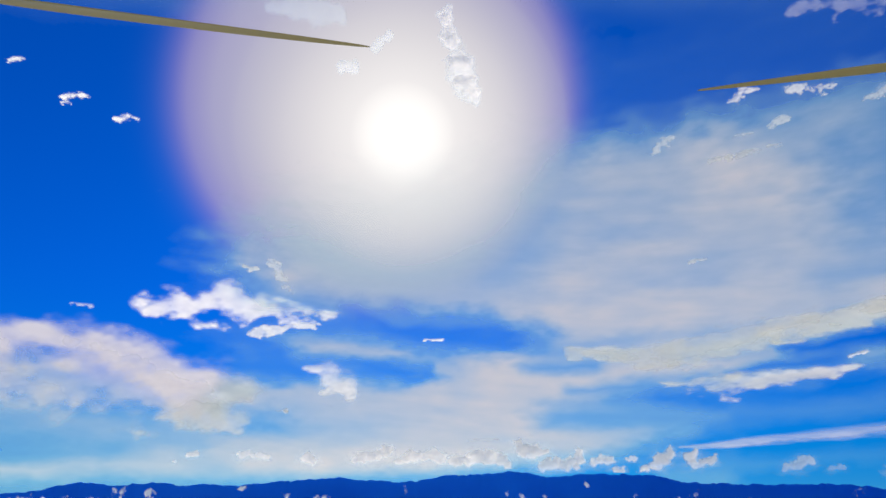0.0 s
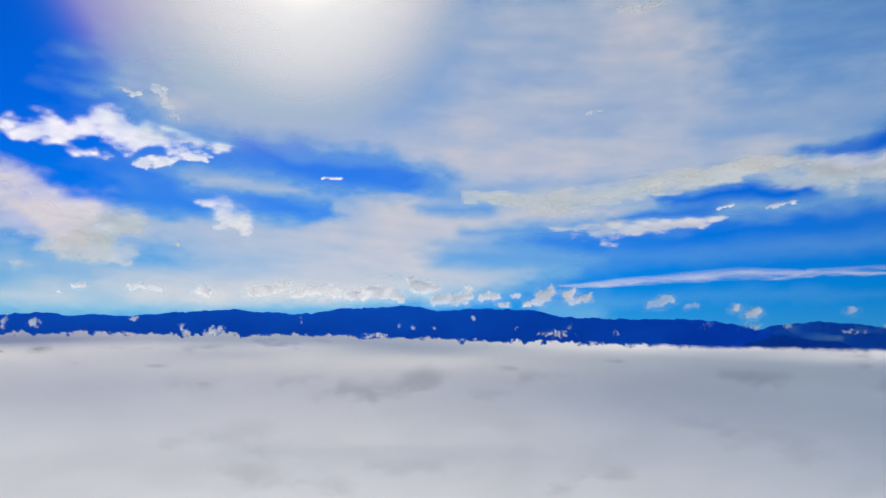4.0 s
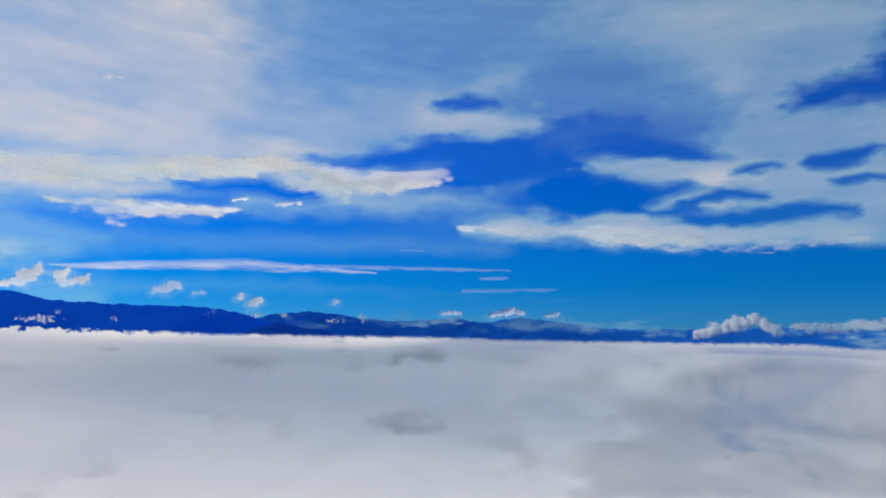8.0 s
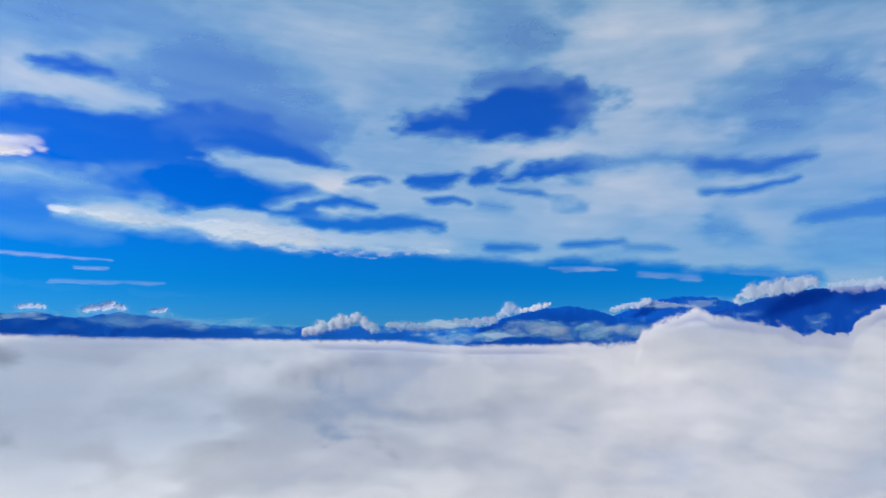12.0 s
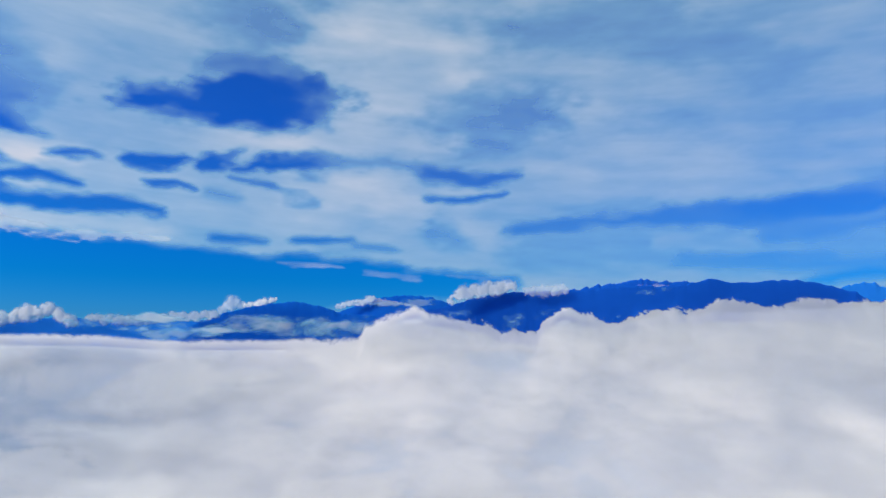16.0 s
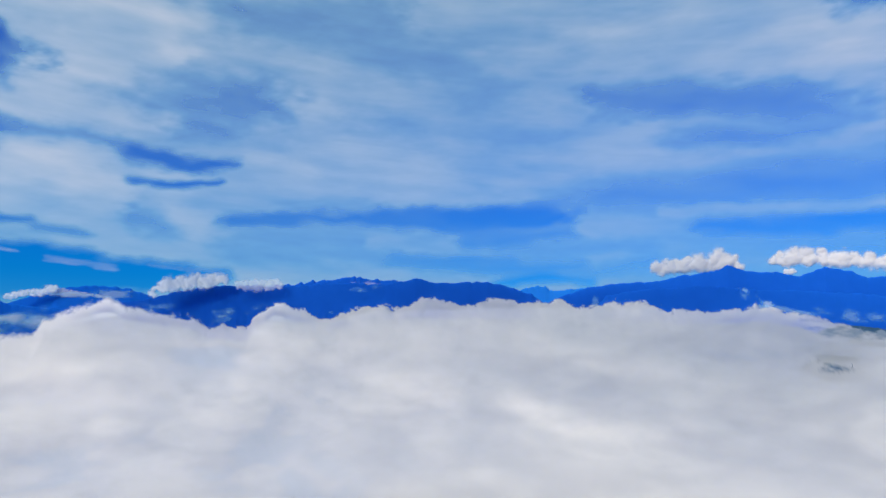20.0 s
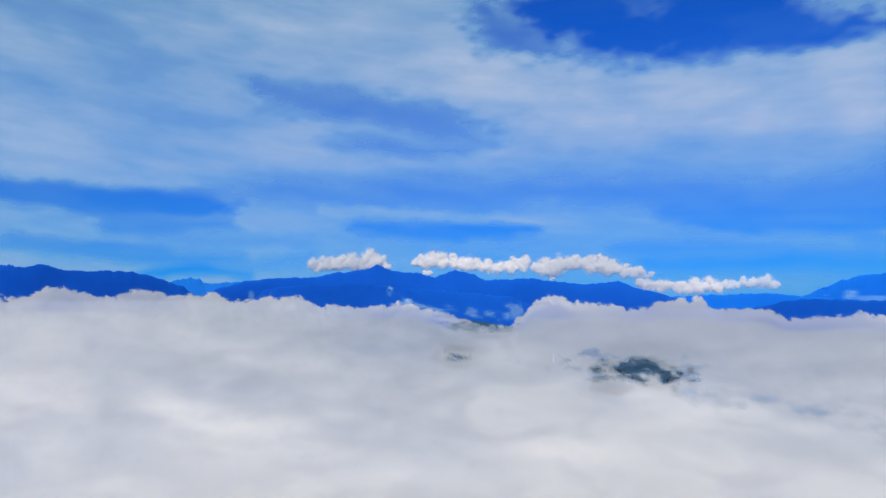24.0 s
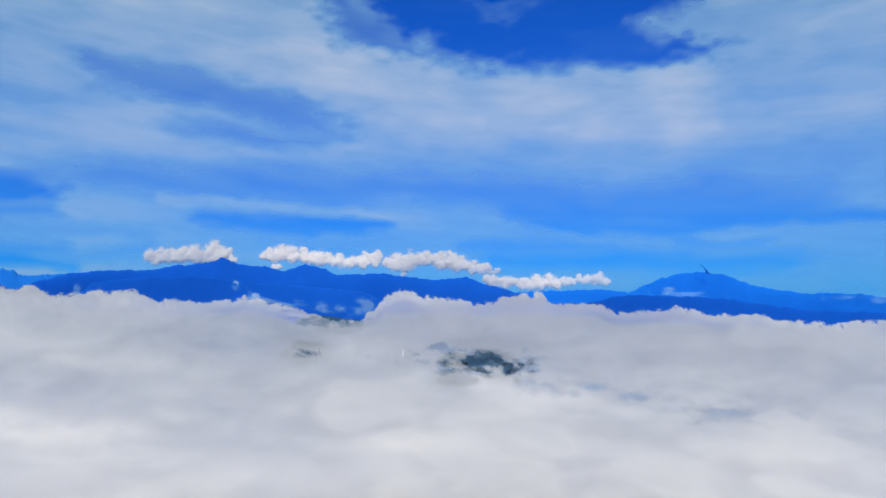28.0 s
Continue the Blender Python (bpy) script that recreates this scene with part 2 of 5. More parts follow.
# ---------------------------------------------------------------- meshes on a polar net
def net(name, points, keep=None, closed=False, smooth=True):
    """A mesh from an array (rows, columns, 3); keep: which quads stay."""
    rows, cols = points.shape[:2]
    idx = np.arange(rows * cols).reshape(rows, cols)
    right = np.roll(idx, -1, 1) if closed else idx[:, 1:]
    left = idx if closed else idx[:, :-1]
    quads = np.stack((left[:-1], right[:-1], right[1:], left[1:]), -1)
    quads = quads[keep] if keep is not None else quads.reshape(-1, 4)
    used, quads = np.unique(quads, return_inverse=True)
    quads = quads.reshape(-1, 4)
    me = bpy.data.meshes.new(name)
    me.vertices.add(len(used))
    me.vertices.foreach_set("co", points.reshape(-1, 3)[used].astype(np.float32).ravel())
    me.loops.add(quads.size)
    me.loops.foreach_set("vertex_index", quads.astype(np.int32).ravel())
    me.polygons.add(len(quads))
    me.polygons.foreach_set("loop_start", np.arange(0, quads.size, 4, dtype=np.int32))
    me.polygons.foreach_set("use_smooth", np.full(len(quads), smooth))
    me.update(calc_edges=True)
    return me, used


def on_dome(b, e, scale=1.0):
    """Points of the high cloud layer, a very flat dome, in the directions b, e."""
    b, e = np.radians(b), np.radians(e)
    r = scale / np.sqrt((np.cos(e) / 4600) ** 2 + (np.sin(e) / 650) ** 2)
    return np.stack((r * np.sin(b) * np.cos(e), r * np.cos(b) * np.cos(e), EYE + r * np.sin(e)), -1)


def attribute(me, name, values):
    a = me.attributes.new(name, "FLOAT", "POINT")
    a.data.foreach_set("value", values.astype(np.float32).ravel())


# ---------------------------------------------------------------- the high cloud layer
BRUSHES = []


def brush(cover, soft, *points):
    """A stretch of the high layer along a few places (bearing, elevation, half width), of one density."""
    BRUSHES.append((cover, soft, points))


# the sunward side: a broad veil fanning out to one hand
brush(0.86, 3.42, (-13.6, 19.9, 1.90), (-1.4, 20.5, 4.38), (11.0, 20.2, 5.73), (23.0, 20.5, 6.71), (36.3, 21.1, 7.85))
brush(0.34, 3.42, (14.1, 26.7, 1.88), (26.4, 26.8, 2.61), (37.9, 27.4, 2.69))
brush(0.9, 3.42, (-6.0, 22.3, 4.52), (10.2, 22.0, 7.19), (25.4, 22.7, 8.10), (32.9, 22.8, 7.49))
brush(0.22, 2.93, (35.3, 23.9, 5.19), (44.4, 22.7, 4.54), (54.7, 21.5, 3.39))
brush(0.8, 1.22, (-14.9, 13.2, 0.83), (-4.2, 13.0, 0.86), (5.6, 12.3, 0.85))
brush(0.78, 1.22, (-16.7, 9.0, 1.11), (-6.5, 8.5, 1.84), (5.5, 9.9, 1.86), (17.3, 11.4, 1.35), (27.8, 11.1, 0.83))
brush(0.66, 1.46, (-21.6, 4.0, 1.23), (-8.6, 5.2, 1.77), (5.4, 6.3, 2.03), (14.6, 6.6, 1.32))
brush(0.82, 1.46, (-33.4, 2.5, 0.86), (-24.2, 3.5, 1.04), (-12.6, 4.6, 1.86), (-0.0, 6.0, 2.64), (10.4, 6.5, 1.89), (17.3, 6.6, 0.73))
brush(0.8, 1.27, (-10.9, 8.2, 1.14), (-7.1, 8.6, 1.92), (3.7, 9.9, 2.42), (12.4, 10.7, 1.24))
brush(0.55, 1.46, (-33.9, 6.3, 1.80), (-28.1, 6.3, 1.91), (-20.7, 5.9, 1.34))
brush(0.3, 1.07, (-32.3, 9.8, 0.91), (-28.0, 8.5, 1.20), (-23.1, 7.8, 0.71))
brush(0.05, 2.20, (18.8, 35.4, 2.62), (29.0, 35.0, 4.06), (39.7, 33.8, 4.00))
brush(0.08, 1.07, (-8.4, 15.9, 0.67), (-1.3, 14.9, 1.35), (3.7, 14.4, 1.53), (7.7, 14.6, 0.67))
brush(0.3, 0.49, (-4.35, 15.83, 0.29), (3.21, 15.65, 0.24))
brush(0.12, 0.88, (-7.1, 11.7, 0.56), (-4.2, 11.3, 0.94), (-1.3, 11.6, 0.38))
brush(0.12, 1.07, (-17.7, 13.9, 1.14), (-14.8, 12.5, 0.92), (-13.8, 11.4, 0.83))
brush(0.3, 0.68, (7.53, 11.78, 0.23), (13.2, 11.7, 0.32))
brush(0.3, 0.68, (11.23, 9.84, 0.18), (16.7, 10.0, 0.31))
brush(0.4, 0.78, (9.2, 7.6, 0.45), (14.7, 7.7, 0.53), (19.0, 7.1, 0.34))
brush(0.4, 1.07, (8.7, 7.3, 0.58), (16.5, 7.5, 0.78), (23.4, 7.3, 0.58))
brush(0.05, 0.68, (21.41, 8.62, 0.29), (27.8, 8.1, 0.48), (39.4, 7.9, 1.01), (53.7, 7.9, 1.82))
brush(0.05, 0.88, (23.4, 6.8, 0.39), (34.8, 7.1, 0.66), (53.6, 6.1, 1.62))
brush(0.12, 0.98, (22.4, 3.7, 1.21), (34.7, 3.6, 1.41), (53.5, 3.7, 2.02))
brush(0.3, 0.88, (18.5, 3.1, 0.68), (23.4, 2.7, 0.68))
# blue wedge between the veil and the first bands
brush(0.02, 1.07, (44.5, 16.1, 0.47), (52.6, 16.4, 1.09), (59.3, 17.8, 1.72), (69.7, 18.2, 1.94))
brush(0, 0.98, (46.4, 14.2, 0.76), (57.0, 13.6, 1.79), (69.3, 12.7, 2.40))
brush(0.55, 0.88, (33.6, 11.2, 0.68), (40.6, 11.5, 1.16), (49.2, 11.7, 0.66), (54.70, 11.69, 0.23))
brush(0.6, 0.68, (23.8, 12.4, 0.76), (30.6, 12.9, 1.06), (40.6, 14.4, 0.77), (50.3, 15.2, 0.46))
brush(0, 0.49, (28.3, 11.9, 0.38), (33.1, 12.3, 0.57), (37.9, 11.7, 0.51))
brush(0.05, 0.49, (23.39, 10.47, 0.19), (28.3, 10.9, 0.38), (30.71, 11.21, 0.29))
brush(0.05, 0.44, (38.28, 15.03, 0.27), (44.0, 15.0, 0.39), (49.6, 15.4, 0.37))
brush(0.3, 0.68, (49.9, 20.1, 0.40), (54.6, 19.5, 0.54))
brush(0.68, 0.59, (49.0, 18.6, 0.33), (54.5, 18.1, 0.47))
brush(0.5, 0.98, (32.3, 17.1, 0.56), (39.7, 17.5, 0.71), (47.4, 17.2, 0.50))
# between the bands and the ragged openings
brush(0.75, 2.93, (14.5, 20.3, 5.30), (26.2, 21.8, 5.87), (36.2, 23.6, 5.25))
brush(0.42, 2.44, (42.7, 24.5, 5.31), (55.5, 25.5, 3.96), (63.0, 25.9, 2.57))
brush(0.34, 2.20, (52.4, 23.3, 2.26), (59.5, 22.2, 1.80))
brush(0.66, 1.95, (40.4, 17.0, 0.94), (48.4, 19.2, 1.59), (55.4, 21.5, 0.92))
brush(0.3, 1.95, (61.4, 20.3, 1.64), (66.7, 20.8, 1.59), (70.7, 18.8, 1.49))
brush(0.55, 1.66, (64.5, 26.2, 1.53), (74.4, 23.7, 2.05), (81.5, 21.6, 1.96))
brush(0.74, 0.78, (48.9, 18.5, 0.66), (53.4, 18.0, 0.94), (57.9, 18.2, 0.47))
brush(0.12, 0.44, (50.37, 20.14, 0.28), (52.9, 19.8, 0.37), (54.93, 19.54, 0.23))
brush(0, 0.68, (40.47, 14.57, 0.24), (46.4, 15.3, 0.57), (51.4, 16.0, 0.86))
brush(0.02, 0.68, (45.4, 15.4, 0.34), (50.9, 15.7, 0.98), (56.4, 14.3, 2.40), (62.1, 12.5, 2.29), (68.0, 10.9, 1.16), (70.7, 10.5, 0.49))
brush(0.02, 0.59, (57.6, 17.8, 0.46), (61.4, 17.8, 0.93), (65.4, 16.7, 0.85), (69.4, 15.2, 0.48), (72.70, 14.39, 0.24))
brush(0.29, 1.66, (67.9, 18.4, 1.13), (70.6, 19.4, 1.68))
brush(0.05, 0.49, (50.1, 20.1, 0.30), (52.4, 20.0, 0.44), (54.33, 19.71, 0.22))
brush(0.65, 0.68, (48.1, 18.5, 0.60), (53.0, 18.3, 0.80), (58.5, 18.2, 0.46))
brush(0.73, 0.49, (62.53, 14.56, 0.28), (67.5, 14.1, 0.77), (73.0, 13.1, 0.87), (76.4, 13.6, 0.58))
brush(0.25, 0.59, (55.06, 12.76, 0.14), (59.70, 13.17, 0.19), (63.56, 12.80, 0.14))
brush(0.66, 0.59, (52.1, 9.4, 0.55), (58.0, 9.4, 1.04), (65.6, 8.8, 1.16), (73.5, 8.2, 1.07), (81.3, 7.7, 0.58))
brush(0.55, 2.93, (78.5, 22.4, 4.08), (80.9, 15.8, 1.89), (85.7, 10.9, 2.84), (94.7, 10.5, 2.71), (102.6, 9.0, 1.69))
# the great opening and the torn holes round it
brush(0.34, 1.95, (88.9, 26.1, 2.17), (89.9, 24.0, 1.78))
brush(0.66, 1.95, (100.7, 25.9, 2.41), (99.7, 22.3, 2.73), (97.7, 17.7, 1.42))
brush(0.64, 0.78, (85.3, 15.5, 0.56), (97.2, 16.2, 0.86), (106.1, 16.1, 0.57))
brush(0.62, 0.68, (63.9, 14.3, 0.41), (68.5, 13.5, 0.60), (73.5, 13.9, 0.44))
brush(0.1, 0.59, (60.9, 17.3, 0.77), (63.7, 17.6, 0.64), (66.2, 18.0, 0.41))
brush(0.03, 0.34, (61.68, 15.85, 0.24), (65.3, 15.7, 0.41), (69.2, 15.1, 0.43), (72.35, 14.53, 0.22))
brush(0.01, 0.44, (60.7, 11.8, 1.97), (64.2, 11.7, 1.48), (67.6, 10.8, 0.77), (69.8, 10.4, 0.35))
brush(0.66, 0.44, (67.57, 10.82, 0.17), (70.3, 11.6, 0.35), (73.15, 11.99, 0.27))
brush(0.04, 0.29, (74.8, 13.3, 0.31), (77.20, 13.38, 0.18))
brush(0.03, 0.29, (70.1, 11.0, 0.30), (72.8, 11.6, 0.44), (75.3, 11.2, 0.32))
brush(0.02, 0.34, (70.4, 9.7, 0.39), (74.6, 9.5, 0.59), (78.1, 9.8, 0.65), (81.03, 9.56, 0.28))
brush(0.6, 0.20, (71.56, 10.81, 0.13), (73.23, 10.65, 0.18))
brush(0.03, 0.29, (79.7, 13.4, 0.42), (81.8, 13.4, 0.56), (83.65, 14.01, 0.23))
brush(0.05, 0.24, (80.80, 11.66, 0.28), (82.79, 11.93, 0.24), (83.76, 11.51, 0.14))
brush(0.03, 0.29, (84.6, 13.4, 0.38), (86.3, 14.0, 0.66), (87.54, 14.85, 0.24))
brush(0.12, 0.24, (87.32, 12.74, 0.14), (90.76, 12.30, 0.24), (92.3, 11.8, 0.34))
brush(0.03, 0.24, (92.26, 11.86, 0.29), (93.5, 10.9, 0.53))
brush(0.03, 0.29, (88.02, 13.54, 0.24), (91.2, 14.3, 0.58), (94.8, 14.8, 0.67))
brush(0.05, 0.29, (93.22, 13.33, 0.29), (94.5, 13.3, 0.39))
brush(0.3, 0.68, (95.2, 14.8, 0.48), (100.2, 14.8, 0.67), (103.7, 14.3, 0.67))
brush(0.2, 0.59, (85.43, 11.50, 0.14), (87.37, 11.21, 0.19))
brush(0.02, 0.68, (79.9, 18.2, 0.81), (83.2, 18.3, 1.10), (87.1, 19.0, 2.22), (91.1, 19.4, 2.60), (93.5, 19.5, 1.68))
brush(0.2, 0.59, (84.8, 21.6, 0.45), (88.0, 22.1, 0.45), (91.5, 22.0, 0.46))
brush(0.2, 1.46, (104.2, 18.1, 0.94), (109.1, 19.0, 1.56), (113.8, 18.9, 0.90))
brush(0.3, 1.17, (106.1, 16.6, 0.66), (109.5, 16.2, 0.65))
brush(0.1, 0.39, (103.9, 13.9, 0.48), (107.6, 13.6, 0.66), (111.37, 14.05, 0.23))
brush(0.06, 0.29, (103.90, 11.82, 0.24), (107.53, 11.74, 0.29), (110.16, 12.32, 0.24))
brush(0.28, 0.78, (104.6, 9.5, 0.48), (106.5, 8.3, 0.67))
brush(0.66, 0.98, (96.2, 12.4, 1.07), (99.7, 12.4, 1.26), (102.2, 10.5, 0.87))
brush(0.6, 0.68, (108.9, 9.9, 0.48), (116.3, 11.2, 0.55), (121.9, 12.0, 0.44))
brush(0.05, 0.29, (86.04, 7.74, 0.29), (87.96, 7.66, 0.29), (90.39, 7.73, 0.15))
brush(0.06, 0.29, (92.93, 7.89, 0.29), (94.30, 7.91, 0.29), (97.51, 8.05, 0.15))
brush(0.2, 0.29, (97.76, 7.56, 0.15), (101.19, 7.33, 0.15))
brush(0.14, 0.34, (112.18, 9.32, 0.23), (116.67, 9.37, 0.27))
brush(0.68, 0.78, (87.7, 15.4, 0.56), (94.9, 16.3, 0.80), (102.0, 16.5, 0.92), (105.7, 16.4, 0.72))
brush(0.34, 1.07, (104.4, 18.8, 1.00), (107.6, 19.0, 1.54))
brush(0.66, 1.17, (94.3, 11.8, 1.43), (98.2, 12.2, 1.44), (102.1, 10.9, 1.07))
brush(0.44, 0.88, (109.1, 10.3, 0.58), (115.9, 10.9, 0.57), (122.5, 11.5, 0.37))
brush(0.36, 1.95, (113.6, 25.4, 1.58), (121.9, 25.6, 1.27))
brush(0.36, 1.95, (123.3, 23.1, 0.69), (129.1, 22.9, 0.83), (133.1, 20.0, 0.83))
brush(0.68, 2.44, (98.8, 23.9, 2.67), (101.9, 21.8, 2.74), (99.9, 19.0, 1.87))
# clear blue low over the horizon
brush(0, 0.59, (24.3, 5.4, 0.89), (40.0, 6.0, 1.62), (57.1, 5.7, 2.44), (73.4, 4.7, 2.58), (92.1, 4.6, 1.82))
brush(0, 0.59, (24.6, 2.6, 0.89), (44.7, 2.4, 1.41), (91.9, 1.8, 1.21))
brush(0, 0.44, (71.6, 3.6, 3.03), (80.9, 3.9, 2.83), (90.9, 4.0, 2.54), (101.3, 4.3, 1.75), (110.6, 4.7, 0.49))
brush(0.16, 0.59, (24.2, 7.2, 0.40), (31.5, 7.6, 0.52), (44.5, 7.9, 0.57), (54.1, 7.7, 0.49))
# the far side: streaked veil with low blue bands
brush(0.38, 0.98, (112.5, 7.1, 1.21), (125.1, 7.2, 1.61), (139.4, 6.8, 1.62))
brush(0.1, 0.59, (111.06, 9.27, 0.19), (118.8, 9.7, 0.38), (126.4, 9.9, 0.73), (132.7, 10.1, 0.78), (139.6, 10.4, 0.89))
brush(0.56, 0.49, (124.2, 7.7, 0.46), (128.1, 8.0, 0.63), (131.7, 7.5, 0.35))
brush(0.25, 0.39, (125.02, 6.04, 0.18), (131.68, 6.07, 0.26), (139.31, 5.55, 0.24))
brush(0.36, 1.37, (114.1, 26.0, 0.68), (122.0, 27.1, 1.29), (124.6, 26.2, 0.87))
brush(0.4, 1.27, (122.3, 18.4, 0.56), (126.8, 17.9, 0.85))
brush(0.4, 1.07, (124.1, 23.5, 0.45), (128.2, 23.0, 0.54))
brush(0.33, 1.07, (144.2, 19.6, 0.54), (152.0, 19.4, 0.87), (159.0, 18.0, 0.66))
brush(0.37, 0.98, (149.7, 16.3, 0.63), (154.0, 16.1, 0.61))
brush(0.32, 1.17, (139.3, 11.7, 0.57), (149.5, 12.0, 1.01), (157.9, 12.0, 1.11), (164.0, 11.2, 0.97))
brush(0.14, 0.49, (124.5, 10.2, 0.49), (131.4, 10.1, 0.73), (138.3, 10.5, 0.67))
brush(0.18, 0.49, (132.0, 8.8, 0.49), (136.9, 8.6, 0.48), (140.71, 8.77, 0.29))
brush(0.15, 0.44, (113.11, 9.44, 0.14), (116.82, 9.56, 0.29))
brush(0.18, 0.49, (151.2, 9.1, 0.36), (156.9, 8.6, 0.52), (163.9, 9.0, 0.32))
brush(0.66, 0.34, (148.60, 10.46, 0.23), (153.8, 10.5, 0.40), (157.78, 10.17, 0.22))
brush(0.55, 0.34, (158.93, 10.16, 0.21), (163.92, 10.05, 0.28))
brush(0.5, 0.49, (124.1, 7.4, 0.39), (128.5, 7.7, 0.68), (132.5, 7.6, 0.39))
brush(0.06, 0.39, (134.9, 4.8, 0.34), (138.3, 5.1, 0.39), (142.08, 4.79, 0.29))
brush(0.2, 0.39, (125.59, 6.59, 0.24), (135.40, 6.62, 0.29))
brush(0.08, 0.68, (131.4, 10.2, 0.81), (135.7, 10.4, 0.84), (139.6, 10.0, 0.44))
brush(0.2, 0.59, (132.2, 8.2, 0.49), (136.9, 8.7, 0.43))
brush(0.16, 0.59, (151.89, 8.97, 0.28), (158.6, 8.8, 0.58), (166.0, 9.1, 0.39))
brush(0.36, 0.59, (139.0, 7.3, 0.61), (143.9, 7.6, 0.73), (147.4, 7.6, 0.37))
brush(0.27, 1.07, (143.7, 19.7, 0.52), (150.1, 19.1, 0.99), (157.4, 18.5, 1.02), (162.4, 17.2, 0.66))
brush(0.26, 0.78, (151.6, 16.2, 0.46), (156.5, 15.9, 0.57), (160.42, 15.75, 0.29))
brush(0.27, 1.17, (165.4, 12.5, 0.68), (175.3, 11.9, 1.05), (182.8, 11.3, 0.93))
brush(0.24, 1.27, (183.7, 10.4, 0.74), (192.2, 10.9, 1.31), (199.9, 9.5, 1.21))
brush(0.18, 0.59, (180.0, 9.1, 0.38), (189.7, 8.2, 0.54), (194.4, 8.3, 0.34))
brush(0.27, 0.59, (174.3, 7.3, 0.48), (185.4, 7.3, 0.46), (197.3, 7.1, 0.42))
brush(0.18, 0.68, (176.2, 5.9, 0.67), (187.5, 5.8, 0.63), (199.6, 5.1, 0.57))
brush(0.2, 0.49, (131.7, 5.9, 0.32), (136.0, 5.9, 0.34), (141.5, 5.9, 0.36))
brush(0.29, 0.59, (141.5, 5.3, 0.36), (147.4, 6.2, 0.46))
brush(0.64, 0.34, (149.52, 10.37, 0.14), (153.7, 10.3, 0.43), (158.55, 10.17, 0.24))
brush(0.64, 0.34, (159.54, 10.00, 0.19), (164.47, 9.89, 0.29), (171.38, 9.05, 0.24))
brush(0.46, 1.46, (140.7, 12.8, 1.05), (133.2, 14.3, 1.38), (136.8, 16.6, 1.42))
brush(0.65, 1.95, (162.3, 21.2, 1.10), (171.4, 18.6, 1.87), (181.2, 18.8, 1.81), (189.7, 17.5, 2.16))
brush(0.2, 0.59, (177.2, 10.1, 0.58), (191.2, 9.3, 0.64), (205.6, 8.2, 0.49))
brush(0.55, 0.39, (193.3, 7.7, 0.36), (199.4, 7.6, 0.47), (205.5, 7.2, 0.49))
brush(0.52, 0.39, (167.33, 9.19, 0.24), (177.2, 8.4, 0.39), (190.27, 7.06, 0.28))
brush(0.66, 0.29, (148.70, 10.54, 0.13), (154.0, 10.6, 0.32), (158.60, 10.20, 0.19))
brush(0.12, 0.29, (159.58, 9.10, 0.14), (163.41, 9.21, 0.24), (166.83, 9.08, 0.15))
brush(0, 0.98, (169.5, 30.4, 2.89), (186.3, 28.9, 3.16))
brush(0.02, 0.98, (169.5, 27.0, 2.59), (171.5, 25.7, 2.01), (175.5, 24.6, 2.02), (182.4, 24.9, 2.81), (188.8, 25.3, 2.44))
brush(0.04, 0.78, (186.0, 23.4, 1.19), (190.4, 22.7, 0.99), (194.1, 22.4, 0.56))
brush(0.15, 0.88, (162.3, 27.0, 0.69), (164.8, 24.9, 0.98), (167.4, 23.7, 0.54))
brush(0.47, 0.88, (190.5, 25.1, 0.48), (193.4, 24.4, 0.55), (197.0, 24.1, 1.15))
brush(0.47, 1.66, (199.0, 21.3, 2.31), (197.3, 18.1, 1.61))

SLIM = 0.6         # cloud forms are drawn out sidewise by the wind


def along_line(b, e, points):
    """How deep each direction lies inside a drawn-out form: in degrees, and as a share of its half width."""
    depth, share = np.full(b.shape, -99.0), np.full(b.shape, -99.0)
    if len(points) == 1:
        points = points * 2
    for (b0, e0, w0), (b1, e1, w1) in zip(points, points[1:]):
        k = SLIM * math.cos(radians((e0 + e1) / 2))
        ux, uy = (b1 - b0) * k, e1 - e0
        px, py = (b - b0) * k, e - e0
        t = np.clip((px * ux + py * uy) / max(1e-6, ux * ux + uy * uy), 0, 1)
        d, w = np.hypot(px - t * ux, py - t * uy), w0 + (w1 - w0) * t
        depth, share = np.maximum(depth, w - d), np.maximum(share, 1 - d / w)
    return depth, share


